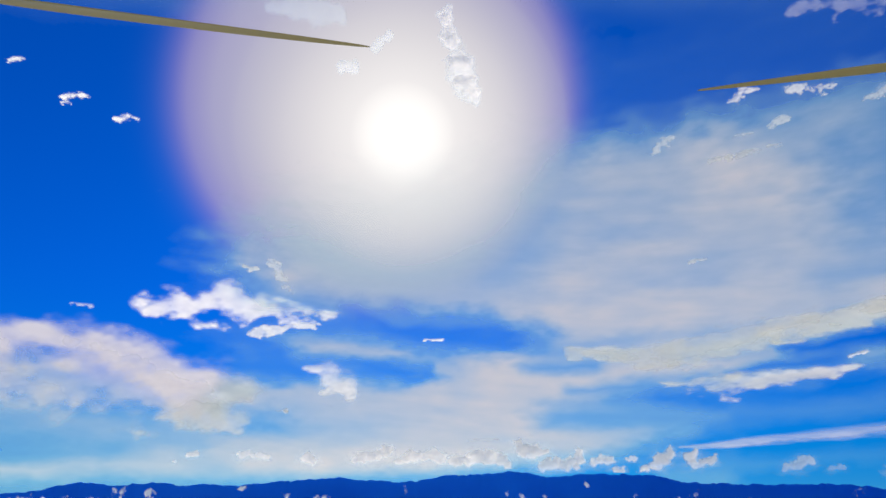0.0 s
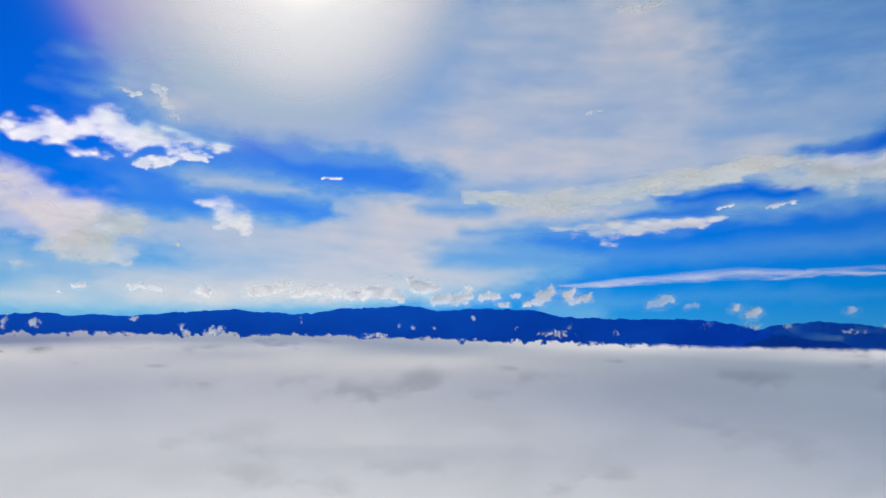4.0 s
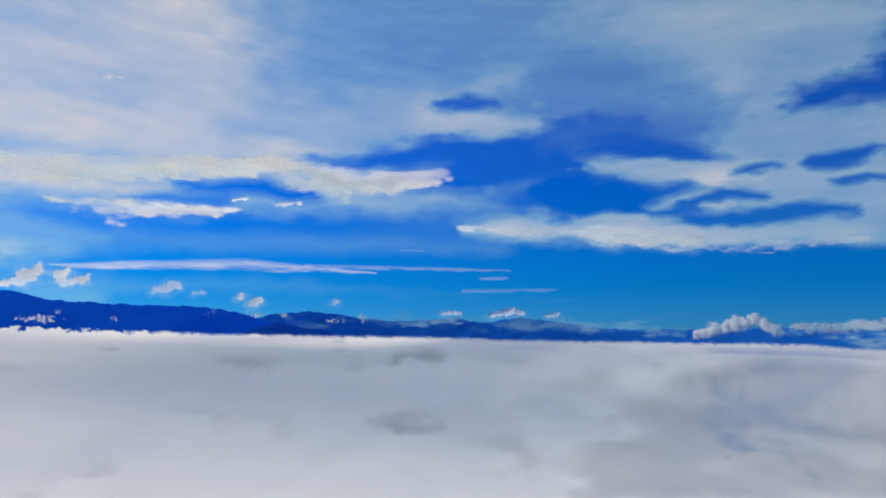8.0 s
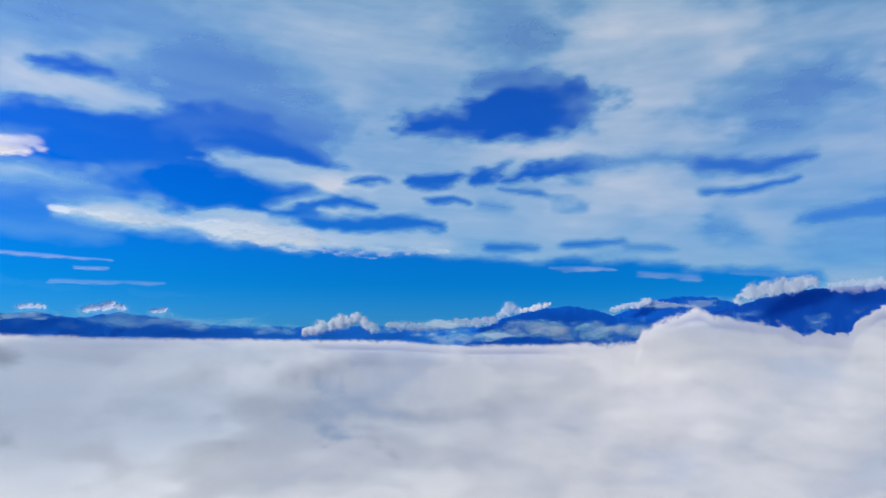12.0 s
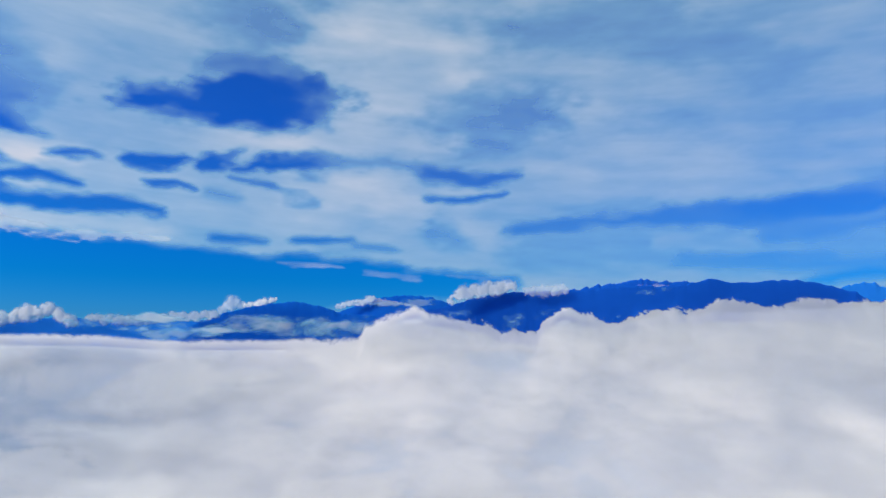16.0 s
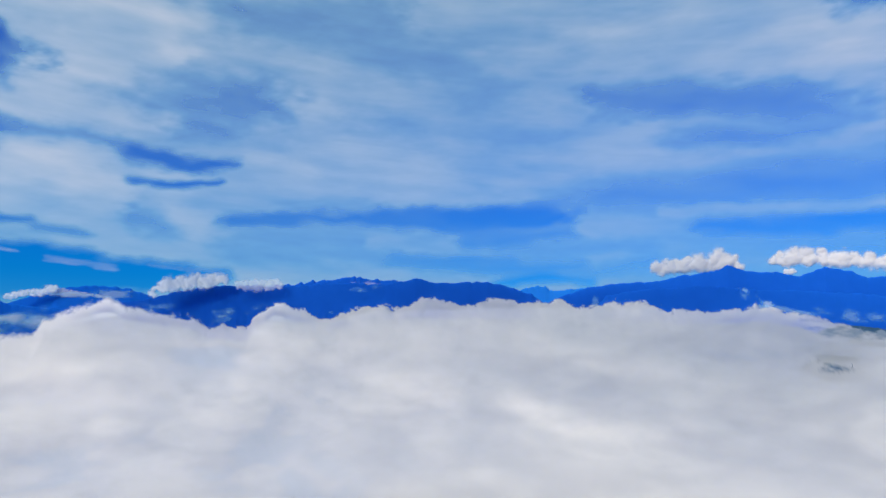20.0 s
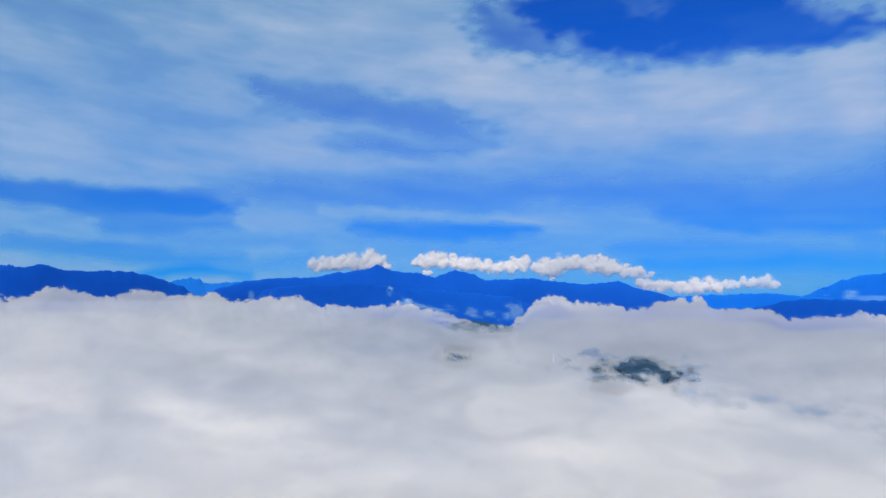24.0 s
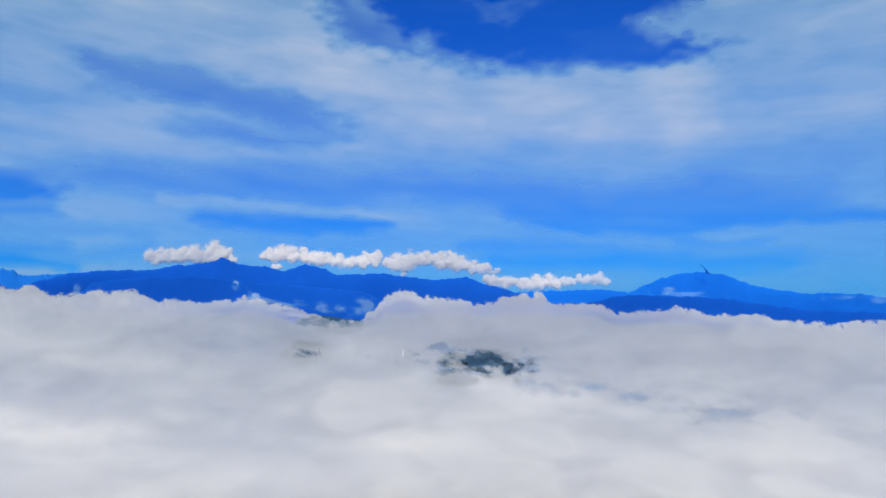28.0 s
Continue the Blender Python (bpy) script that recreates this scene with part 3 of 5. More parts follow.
def high_cloud(name, bearings, heights):
    b, e = np.meshgrid(bearings, heights)
    # ragged edges: shift the pattern by noise of two scales
    size = 0.35 + e * 0.02
    wx = b + size * (2.4 * fbm(b / 5, e / 2.2, 3, 3) + 3.0 * fbm(b / 2.0, e / 0.9, 4, 8, 0.5))
    wy = e + size * (0.7 * fbm(b / 5, e / 2.2, 3, 21) + 1.0 * fbm(b / 2.0, e / 0.9, 4, 28, 0.5))
    cover = 0.53 * ease(b, 40, 75) + 0.0 * e
    cover = np.maximum(cover, 0.6 * np.maximum(ease(-b, 42, 60), ease(e - 0.25 * np.maximum(0, 40 - np.abs(b)), 33, 44)))
    for level, soft, points in BRUSHES:
        wide = max(p[2] for p in points) + soft + 0.6
        lo, hi = min(p[0] for p in points), max(p[0] for p in points)
        down, up = min(p[1] for p in points) - wide - 1, max(p[1] for p in points) + wide + 1
        reach = (wide / SLIM + 2.5) / math.cos(radians(min(60, up)))
        i0, i1 = np.searchsorted(bearings, (lo - reach, hi + reach))
        j0, j1 = np.searchsorted(heights, (down, up))
        if i0 >= i1 or j0 >= j1:
            continue
        part_of = np.s_[j0:j1, i0:i1]
        # small forms keep their shape, large ones fray
        fray = min(1.0, 0.3 + 0.6 * max(p[2] for p in points))
        sb, se = b[part_of] + fray * (wx[part_of] - b[part_of]), e[part_of] + fray * (wy[part_of] - e[part_of])
        inside = ease(along_line(sb, se, points)[0], -1.3 * soft, 1.1 * soft)
        cover[part_of] += (level - cover[part_of]) * inside
    # drawn-out streaks, soft patches and fine fibres
    streak = fbm(b / 9 + 0.5 * fbm(b / 6, e / 3, 2, 66), e / 1.4 + 0.05 * b, 5, 64, 0.55)
    broad = fbm(b / 10, e / 4.0, 3, 50)
    fine = fbm(b / 2.6 + 0.4 * streak, e / 0.6 + 0.03 * b, 4, 55, 0.5)
    puffs = fbm(b / 6 + 0.4 * broad, e / 3.2, 4, 77, 0.45)
    edge = 4 * cover * (1 - cover)
    cover = cover * (1 + 0.10 * broad + 0.06 * streak + 0.16 * puffs) + edge * (0.06 * streak + 0.035 * fine) + 0.015 * np.maximum(0, streak)
    cover *= 1 - 0.28 * ease(b, 135, 165) * ease(-e, -17, -12)
    # the veil is thinned in front of the sun, so that the glare stands in for its brightness
    away = np.hypot((b - SUN_BEARING) * np.cos(np.radians(e)), e - SUN_HEIGHT)
    cover = np.clip(cover, 0, 0.93) * (0.16 + 0.84 * ease(away, 8, 18)) * ease(e, 0.2, 1.5)
    keep = np.maximum(cover[:-1, :-1], cover[1:, 1:]) > 0.012
    me, used = net(name, on_dome(b, e), keep)
    attribute(me, "cover", cover.ravel()[used])
    me.materials.append(THIN)
    return me


BEARINGS = np.arange(-42, 212.1, 0.14)
layer = new("high_cloud_layer", high_cloud("high_cloud_layer", BEARINGS, np.arange(0.3, 30.1, 0.11)))
tagged(layer, "thin white high cloud veil with blue openings", "cloud layer", kind="stuff")
upper = new("sunlit_veil", high_cloud("sunlit_veil", np.arange(-42, 48.1, 0.25), np.arange(30.0, 50, 0.2)))
tagged(upper, "thin bright cloud veil round the veiled sun", "cloud layer", kind="stuff")
# veils out of view, added so that the sun is dimmed evenly
for bearings, heights in ((np.arange(-42, 318.1, 2.0), np.arange(50.0, 89.1, 1.5)), (np.arange(48, 318.1, 2.0), np.arange(30.0, 50.1, 1.0)),
                          (np.arange(212, 318.1, 2.0), np.arange(0.3, 30.1, 0.8))):
    rest = new("unseen_veil", high_cloud("unseen_veil", bearings, heights))
    tagged(rest, "unseen high cloud veil added to even out sunlight", "cloud layer", kind="stuff")


CLOUD_LABELS = {
    "ragged_cloud": "ragged bright white cloud patch in blue sky",
    "cloud_bank": "broad cream-white fluffy cloud bank",
    "small_cloud": "small torn white cloud puff in blue sky",
    "cloud_band": "long white cloud band with frayed edges",
    "mountain_wisp": "small torn wisp of cloud on a mountain flank",
    "cloud_streak": "thin pale cloud streak low over the horizon",
}
sheet_count = 0


def sheet_cloud(name, amount, rough, *points):
    """One thin cloud below the layer, drawn out along a few places (bearing, elevation, half width): an uneven sheet, dense in the middle and frayed at its rim."""
    global sheet_count
    sheet_count += 1
    seed = 100 + 13 * sheet_count
    h = sum(p[2] for p in points) / len(points)
    step = max(0.04, min(0.12, h / 9))
    out_b, out_e = 1.7 * h / SLIM, 1.7 * max(p[2] for p in points)
    b, e = np.meshgrid(np.arange(min(p[0] for p in points) - out_b, max(p[0] for p in points) + out_b, step),
                       np.arange(min(p[1] for p in points) - out_e, max(p[1] for p in points) + out_e, step))
    grain = max(0.3, min(1.6, 0.9 * h + 0.2)) if h > 0.4 else 0.9 * h + 0.1
    drawn = {"cloud_streak": 6.0, "cloud_band": 2.6}.get(name, 1.7)
    n1 = fbm(b / (grain * drawn), e / grain, 4, seed, 0.5)
    n2 = fbm(b / (grain * 2.6 * drawn), e / (grain * 2.2), 3, seed + 3)
    n3 = fbm(b / (grain * 0.55 * drawn), e / (grain * 0.5), 3, seed + 7, 0.5)
    share = along_line(b + 1.2 * grain * n2, e + 0.5 * grain * n1, points)[1]
    value = 1.1 * share + rough * (1.5 * n1 + 1.1 * n2 + 0.6 * n3)
    cover = np.clip(amount, 0, 1) * (ease(value, -0.5, 0.9) if name == "cloud_streak" else ease(value, -0.2, 0.75 + 0.4 * (1 - rough))) * (0.86 + 0.12 * n3 + 0.4 * n1) * ease(share, -0.75, -0.35)
    lump = 0.965 - 0.0002 * min(1.0, h) * value - 0.0005 * sheet_count
    keep = share[:-1, :-1] > -0.7
    places = on_dome(b, np.maximum(e, 0.1), lump)
    if name in ("ragged_cloud", "small_cloud"):
        # small puffs stand upright
        away = np.linalg.norm(on_dome(np.array(points[0][0]), np.array(points[0][1]), 0.95) - np.array((0, 0, EYE))) * (1 - 0.0015 * np.clip(value, 0, 1))
        places = np.stack((away * np.sin(np.radians(b)) * np.cos(np.radians(e)), away * np.cos(np.radians(b)) * np.cos(np.radians(e)), EYE + away * np.sin(np.radians(e))), -1)
    me, used = net(name, places, keep)
    attribute(me, "cover", np.clip(cover.ravel()[used], 0, 0.97))
    me.materials.append(CREAM if points[0][0] < 38 else SHEET)
    return tagged(new(name, me), CLOUD_LABELS[name], "cloud")


sheet_cloud("cloud_bank", 1, 0.55, (-36.4, 11.3, 2.29), (-32.4, 12.3, 2.01), (-29.0, 12.1, 2.08), (-24.3, 11.1, 1.93), (-19.8, 9.2, 2.10), (-16.7, 9.0, 1.33))
sheet_cloud("cloud_bank", 0.65, 0.5, (-35.4, 9.9, 2.67), (-28.4, 9.4, 2.87), (-21.0, 8.3, 2.15))
sheet_cloud("cloud_bank", 0.62, 0.6, (-35.6, 7.9, 1.50), (-32.7, 8.6, 1.17), (-30.4, 7.8, 0.87))
sheet_cloud("cloud_bank", 0.75, 0.55, (-23.6, 6.6, 0.83), (-20.0, 7.3, 1.29), (-16.9, 7.0, 0.87))
sheet_cloud("ragged_cloud", 0.85, 0.66, (-24.3, 14.8, 0.39), (-23.0, 15.9, 1.07), (-21.4, 15.6, 1.08), (-19.8, 17.4, 1.00), (-17.6, 16.2, 1.29), (-14.7, 15.9, 1.03), (-10.1, 16.0, 0.43))
sheet_cloud("ragged_cloud", 0.8, 0.8, (-16.14, 14.03, 0.28), (-14.1, 14.6, 0.47), (-11.7, 15.2, 0.38))
sheet_cloud("ragged_cloud", 0.85, 0.42, (-12.3, 11.4, 0.46), (-10.4, 11.3, 0.93), (-9.0, 10.2, 1.11), (-8.2, 9.8, 0.65))
sheet_cloud("small_cloud", 0.9, 0.8, (-18.22, 19.45, 0.23), (-17.00, 19.30, 0.23))
sheet_cloud("small_cloud", 0.6, 0.8, (-15.38, 19.98, 0.28), (-13.65, 17.51, 0.28))
sheet_cloud("small_cloud", 1, 0.6, (-38.79, 31.03, 0.15), (-38.09, 31.41, 0.19))
sheet_cloud("small_cloud", 1, 0.6, (-34.29, 29.73, 0.16), (-33.34, 30.23, 0.24), (-32.70, 30.29, 0.12))
sheet_cloud("small_cloud", 1, 0.5, (-34.48, 29.29, 0.12), (-34.00, 29.43, 0.12))
sheet_cloud("small_cloud", 1, 0.6, (-29.90, 29.25, 0.21), (-29.15, 29.57, 0.25), (-28.60, 29.57, 0.17))
sheet_cloud("small_cloud", 0.68, 0.7, (27.31, 31.61, 0.25), (28.4, 32.1, 0.33), (29.18, 31.96, 0.21))
sheet_cloud("small_cloud", 0.68, 0.8, (31.90, 31.47, 0.28), (33.9, 30.8, 0.40), (34.78, 30.78, 0.28))
sheet_cloud("small_cloud", 0.6, 0.8, (36.88, 29.29, 0.27), (38.4, 29.4, 0.38))
sheet_cloud("small_cloud", 0.52, 0.7, (19.85, 28.82, 0.27), (20.8, 29.5, 0.40), (21.49, 29.72, 0.22))
sheet_cloud("small_cloud", 0.6, 0.7, (24.62, 27.40, 0.22), (25.79, 27.36, 0.22))
sheet_cloud("small_cloud", 0.6, 0.7, (26.73, 27.40, 0.22), (27.67, 27.53, 0.21))
sheet_cloud("small_cloud", 0.52, 0.7, (26.87, 28.90, 0.13), (27.94, 28.90, 0.17))
sheet_cloud("small_cloud", 0.6, 0.7, (30.13, 29.19, 0.25), (31.05, 29.31, 0.29))
sheet_cloud("small_cloud", 0.52, 0.7, (29.27, 27.62, 0.13), (30.14, 27.56, 0.13))
sheet_cloud("small_cloud", 0.22, 0.8, (34.0, 37.0, 0.38), (37.4, 35.8, 0.59), (40.1, 35.0, 0.50))
sheet_cloud("small_cloud", 0.6, 0.6, (21.77, 19.62, 0.14), (22.83, 19.67, 0.13))
sheet_cloud("small_cloud", 0.9, 0.4, (-1.65, 14.10, 0.12), (-0.05, 14.16, 0.12))
sheet_cloud("small_cloud", 0.9, 0.5, (-14.05, 7.85, 0.13), (-13.15, 7.93, 0.18))
sheet_cloud("small_cloud", 0.5, 0.6, (-30.27, 14.78, 0.12), (-29.09, 14.83, 0.17))
sheet_cloud("small_cloud", 0.7, 0.6, (24.95, 27.42, 0.21), (26.23, 27.37, 0.26))
sheet_cloud("small_cloud", 0.7, 0.6, (27.25, 27.41, 0.26), (28.27, 27.44, 0.26))
sheet_cloud("cloud_band", 0.8, 0.6, (11.5, 13.1, 0.34), (17.4, 12.1, 0.97), (23.4, 12.7, 0.97), (28.3, 13.4, 0.76))
sheet_cloud("cloud_band", 1, 0.75, (26.9, 13.3, 0.58), (33.2, 14.1, 0.84), (37.3, 14.2, 1.01), (40.0, 12.8, 1.00), (44.7, 13.0, 0.88), (48.9, 13.4, 0.34))
sheet_cloud("cloud_band", 0.95, 0.6, (17.70, 10.06, 0.29), (22.4, 9.6, 0.83), (26.8, 10.0, 0.68), (31.6, 10.3, 0.38))
sheet_cloud("cloud_band", 0.6, 0.7, (10.98, 13.09, 0.28), (16.1, 12.2, 0.73), (22.4, 12.9, 0.88), (27.6, 14.1, 0.77), (34.8, 14.6, 0.79))
sheet_cloud("small_cloud", 0.8, 0.6, (31.90, 11.18, 0.14), (32.85, 11.33, 0.14))
sheet_cloud("small_cloud", 0.7, 0.6, (35.41, 10.94, 0.14), (37.24, 11.18, 0.19))
sheet_cloud("cloud_streak", 0.5, 0.2, (18.98, 5.09, 0.15), (25.33, 5.50, 0.29), (33.0, 5.9, 0.43), (38.40, 5.70, 0.23), (43.91, 5.44, 0.09))
sheet_cloud("cloud_streak", 0.22, 0.25, (37.88, 5.94, 0.14), (48.51, 5.87, 0.15), (55.36, 5.71, 0.10))
sheet_cloud("cloud_streak", 0.28, 0.4, (2.33, 5.82, 0.14), (4.59, 5.95, 0.09))
sheet_cloud("cloud_streak", 0.17, 0.4, (52.93, 5.07, 0.10), (55.12, 5.12, 0.10))
sheet_cloud("cloud_streak", 0.11, 0.4, (51.46, 3.99, 0.15), (59.19, 4.06, 0.14))
sheet_cloud("cloud_band", 0.7, 0.65, (37.1, 13.1, 0.94), (41.0, 13.5, 0.90), (44.8, 13.1, 0.85), (49.7, 14.0, 0.44))
sheet_cloud("cloud_band", 0.75, 0.55, (51.03, 9.43, 0.27), (55.2, 9.1, 0.65), (58.9, 8.9, 0.76), (65.6, 8.9, 0.87), (70.5, 8.2, 0.68))
sheet_cloud("cloud_band", 0.4, 0.6, (64.9, 8.4, 0.38), (71.5, 7.7, 0.50), (77.6, 7.4, 0.43), (82.42, 7.45, 0.21))
sheet_cloud("cloud_streak", 0.25, 0.5, (91.25, 5.90, 0.19), (94.53, 5.83, 0.24), (96.68, 5.71, 0.14))
sheet_cloud("cloud_streak", 0.17, 0.5, (98.86, 5.39, 0.19), (103.25, 4.90, 0.24))
sheet_cloud("cloud_streak", 0.11, 0.5, (105.70, 5.23, 0.15), (111.07, 4.99, 0.15))
sheet_cloud("cloud_streak", 0.14, 0.5, (46.00, 7.40, 0.09), (47.81, 7.44, 0.09))
sheet_cloud("cloud_streak", 0.14, 0.5, (53.01, 5.00, 0.09), (54.99, 5.08, 0.09))


# ---------------------------------------------------------------- mountains
LABELS = {
    "near_range": "long dark blue forested mountain range rising from cloud",
    "far_shoulder": "low hazy blue mountain shoulder behind cloud wisps",
    "front_knoll": "small dark blue knoll at the cloud's edge",
    "low_range": "faint low blue hills beyond the cloud sea",
    "dome_peak": "rounded blue mountain with cloud on its flanks",
    "second_peak": "broad blue mountain top behind a rounded peak",
    "long_ridge": "long even dark blue mountain ridge above cloud",
    "rugged_ridge": "jagged blue ridge crest with small rocky teeth",
    "far_teeth": "far pale blue pointed peaks in a saddle",
    "summit_range": "dark blue mountain range with two capped summits",
    "fore_range": "dark blue wooded foothills in front of summits",
    "near_spur": "dark wooded spur half hidden in cloud",
    "low_link": "low blue mountain spur below small clouds",
    "volcano": "broad hazy blue cone-shaped mountain",
    "foothill_ridge": "low dark blue foothill ridge before a cone",
}


def mountain(name, distance, summits):
    """A mountain mass: a crest through the given summits (bearing, elevation), with spurs and gullies falling to its foot."""
    seed = 300 + int(distance) + len(name)
    lo, hi = summits[0][0], summits[-1][0]
    step = max(0.06, (hi - lo) / 700)
    bearings = np.arange(lo - 1.2, hi + 1.2, step)
    top = np.interp(bearings, [p[0] for p in summits], [p[1] for p in summits])
    top = top - 0.9 * np.maximum(0, np.maximum(lo - bearings, bearings - hi))
    teeth = name in ("rugged_ridge", "far_teeth")
    jag = 0.26 if teeth else 0.11
    crest = EYE + distance * np.tan(np.radians(top))
    rocks = distance * radians(jag) * fbm(bearings / (0.5 if teeth else 0.45), bearings * 0 + seed, 4, seed)
    depth = np.linspace(-1, 1, 61)
    b, d = np.meshgrid(bearings, depth)
    foot = EYE - 150
    span = 330.0
    r = distance + span * d
    side = b * math.pi / 180 * distance
    spur = fbm(side / 150 + 0.4 * fbm(side / 300, r / 200, 2, seed + 5), r / 260, 4, seed + 2, 0.4)
    fall = np.abs(d) ** 1.15 * (1 + 0.35 * spur * np.minimum(1, 3 * np.abs(d)))
    z = foot + (crest[None, :] - foot) * (1 - np.clip(fall, 0, 1.0))
    z = z + rocks[None, :] * np.exp(-9 * np.abs(d))
    z = z + 9 * spur * np.minimum(1, 4 * np.abs(d)) * (1 - np.abs(d))
    x, y = r * np.sin(np.radians(b)), r * np.cos(np.radians(b))
    me, used = net(name, np.stack((x, y, z), -1))
    # each mass takes the haze colour painted for its distance
    me.materials.append(HILL_FOREST if name == "near_spur" else BACKLIT_HAZE_FOREST if name == "near_range" else HAZY_FOREST if distance >= 3550 else FAR_HAZE_FOREST if distance >= 3250 else HAZE_BLUE_FOREST)
    return tagged(new(name, me), LABELS[name], "mountain")


def rock_spire(b1, e1, b2, e2, r):
    """A thin leaning spike of rock on a crest."""
    a, b = way(b1, e1) * r, way(b2, e2) * r
    bm = bmesh.new()
    rings_made = []
    for k in range(7):
        t = k / 6
        mid, thick = a.lerp(b, t) + way(b1 + 90, 0) * 5 * math.sin(3 * t), 1.0 + 6 * (1 - t) ** 1.5
        rings_made.append([bm.verts.new(mid + Vector((math.cos(x), math.sin(x), 0)) * thick) for x in (0, 1.05, 2.1, 3.15, 4.2, 5.25)])
    for p, q in zip(rings_made, rings_made[1:]):
        for i in range(6):
            bm.faces.new((p[i], p[(i + 1) % 6], q[(i + 1) % 6], q[i]))
    me = bpy.data.meshes.new("rock_spire")
    bm.to_mesh(me)
    bm.free()
    me.materials.append(HAZE_BLUE_FOREST)
    ob = new("rock_spire", me)
    ob.location = (0, 0, EYE)
    return tagged(ob, "thin dark leaning spike on a mountain crest", "rock")


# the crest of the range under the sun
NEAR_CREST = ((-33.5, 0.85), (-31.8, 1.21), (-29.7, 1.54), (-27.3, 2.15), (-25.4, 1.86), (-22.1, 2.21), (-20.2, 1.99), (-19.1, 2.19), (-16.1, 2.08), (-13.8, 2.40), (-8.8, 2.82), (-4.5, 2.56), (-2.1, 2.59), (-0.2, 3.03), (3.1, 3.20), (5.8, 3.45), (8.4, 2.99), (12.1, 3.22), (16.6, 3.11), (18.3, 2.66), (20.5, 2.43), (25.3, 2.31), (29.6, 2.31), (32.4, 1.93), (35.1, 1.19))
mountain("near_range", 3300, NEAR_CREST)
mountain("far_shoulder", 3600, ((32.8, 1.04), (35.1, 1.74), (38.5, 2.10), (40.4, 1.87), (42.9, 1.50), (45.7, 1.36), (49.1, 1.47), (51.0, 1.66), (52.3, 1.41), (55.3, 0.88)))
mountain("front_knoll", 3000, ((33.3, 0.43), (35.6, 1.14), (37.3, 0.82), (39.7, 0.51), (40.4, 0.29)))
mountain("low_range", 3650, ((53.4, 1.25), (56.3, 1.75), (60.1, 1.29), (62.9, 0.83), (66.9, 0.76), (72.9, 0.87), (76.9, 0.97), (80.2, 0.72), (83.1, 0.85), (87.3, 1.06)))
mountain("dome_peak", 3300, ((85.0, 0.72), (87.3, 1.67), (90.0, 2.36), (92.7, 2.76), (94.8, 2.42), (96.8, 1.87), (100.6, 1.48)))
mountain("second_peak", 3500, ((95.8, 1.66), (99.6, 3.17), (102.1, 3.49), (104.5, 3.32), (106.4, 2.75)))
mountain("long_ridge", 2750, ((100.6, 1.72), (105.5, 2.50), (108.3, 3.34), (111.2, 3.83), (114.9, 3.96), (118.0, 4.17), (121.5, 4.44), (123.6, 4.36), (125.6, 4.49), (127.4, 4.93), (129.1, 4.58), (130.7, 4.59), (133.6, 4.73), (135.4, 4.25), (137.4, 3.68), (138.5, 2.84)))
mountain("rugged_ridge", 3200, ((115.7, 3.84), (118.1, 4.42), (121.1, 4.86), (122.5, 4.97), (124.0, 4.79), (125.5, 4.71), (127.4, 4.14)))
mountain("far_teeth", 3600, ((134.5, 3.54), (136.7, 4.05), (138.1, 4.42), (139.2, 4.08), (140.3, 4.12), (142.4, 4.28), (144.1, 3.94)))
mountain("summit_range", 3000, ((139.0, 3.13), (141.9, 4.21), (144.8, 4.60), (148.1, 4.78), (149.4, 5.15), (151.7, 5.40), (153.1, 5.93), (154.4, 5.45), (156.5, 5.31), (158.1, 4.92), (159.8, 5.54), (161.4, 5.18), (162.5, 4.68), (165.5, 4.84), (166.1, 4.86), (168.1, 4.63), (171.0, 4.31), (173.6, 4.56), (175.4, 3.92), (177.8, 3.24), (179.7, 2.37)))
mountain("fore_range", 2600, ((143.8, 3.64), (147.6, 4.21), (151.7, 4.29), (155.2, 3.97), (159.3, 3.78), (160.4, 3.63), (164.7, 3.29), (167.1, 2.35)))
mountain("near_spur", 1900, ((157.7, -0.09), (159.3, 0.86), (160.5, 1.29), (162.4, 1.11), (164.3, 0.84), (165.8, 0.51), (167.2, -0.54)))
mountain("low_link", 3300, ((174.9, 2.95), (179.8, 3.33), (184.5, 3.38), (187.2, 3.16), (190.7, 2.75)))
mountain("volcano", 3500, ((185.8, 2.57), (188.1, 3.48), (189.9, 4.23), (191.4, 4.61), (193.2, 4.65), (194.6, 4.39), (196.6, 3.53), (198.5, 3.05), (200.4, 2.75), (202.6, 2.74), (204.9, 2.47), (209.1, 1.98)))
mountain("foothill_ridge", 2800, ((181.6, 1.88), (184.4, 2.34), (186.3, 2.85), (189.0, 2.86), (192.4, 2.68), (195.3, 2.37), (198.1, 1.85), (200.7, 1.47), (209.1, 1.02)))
rock_spire(193.44, 4.51, 192.84, 5.30, 3400)
rock_spire(188.91, 3.60, 188.07, 3.80, 3400)


# ---------------------------------------------------------------- the sea of cloud
def smooth_line(x, xs, ys):
    """A smooth curve through a few heights."""
    i = np.clip(np.searchsorted(xs, x) - 1, 0, len(xs) - 2)
    xs, ys = np.array(xs, float), np.array(ys, float)
    t = np.clip((x - xs[i]) / (xs[i + 1] - xs[i]), 0, 1)
    return ys[i] + (ys[i + 1] - ys[i]) * t * t * (3 - 2 * t)


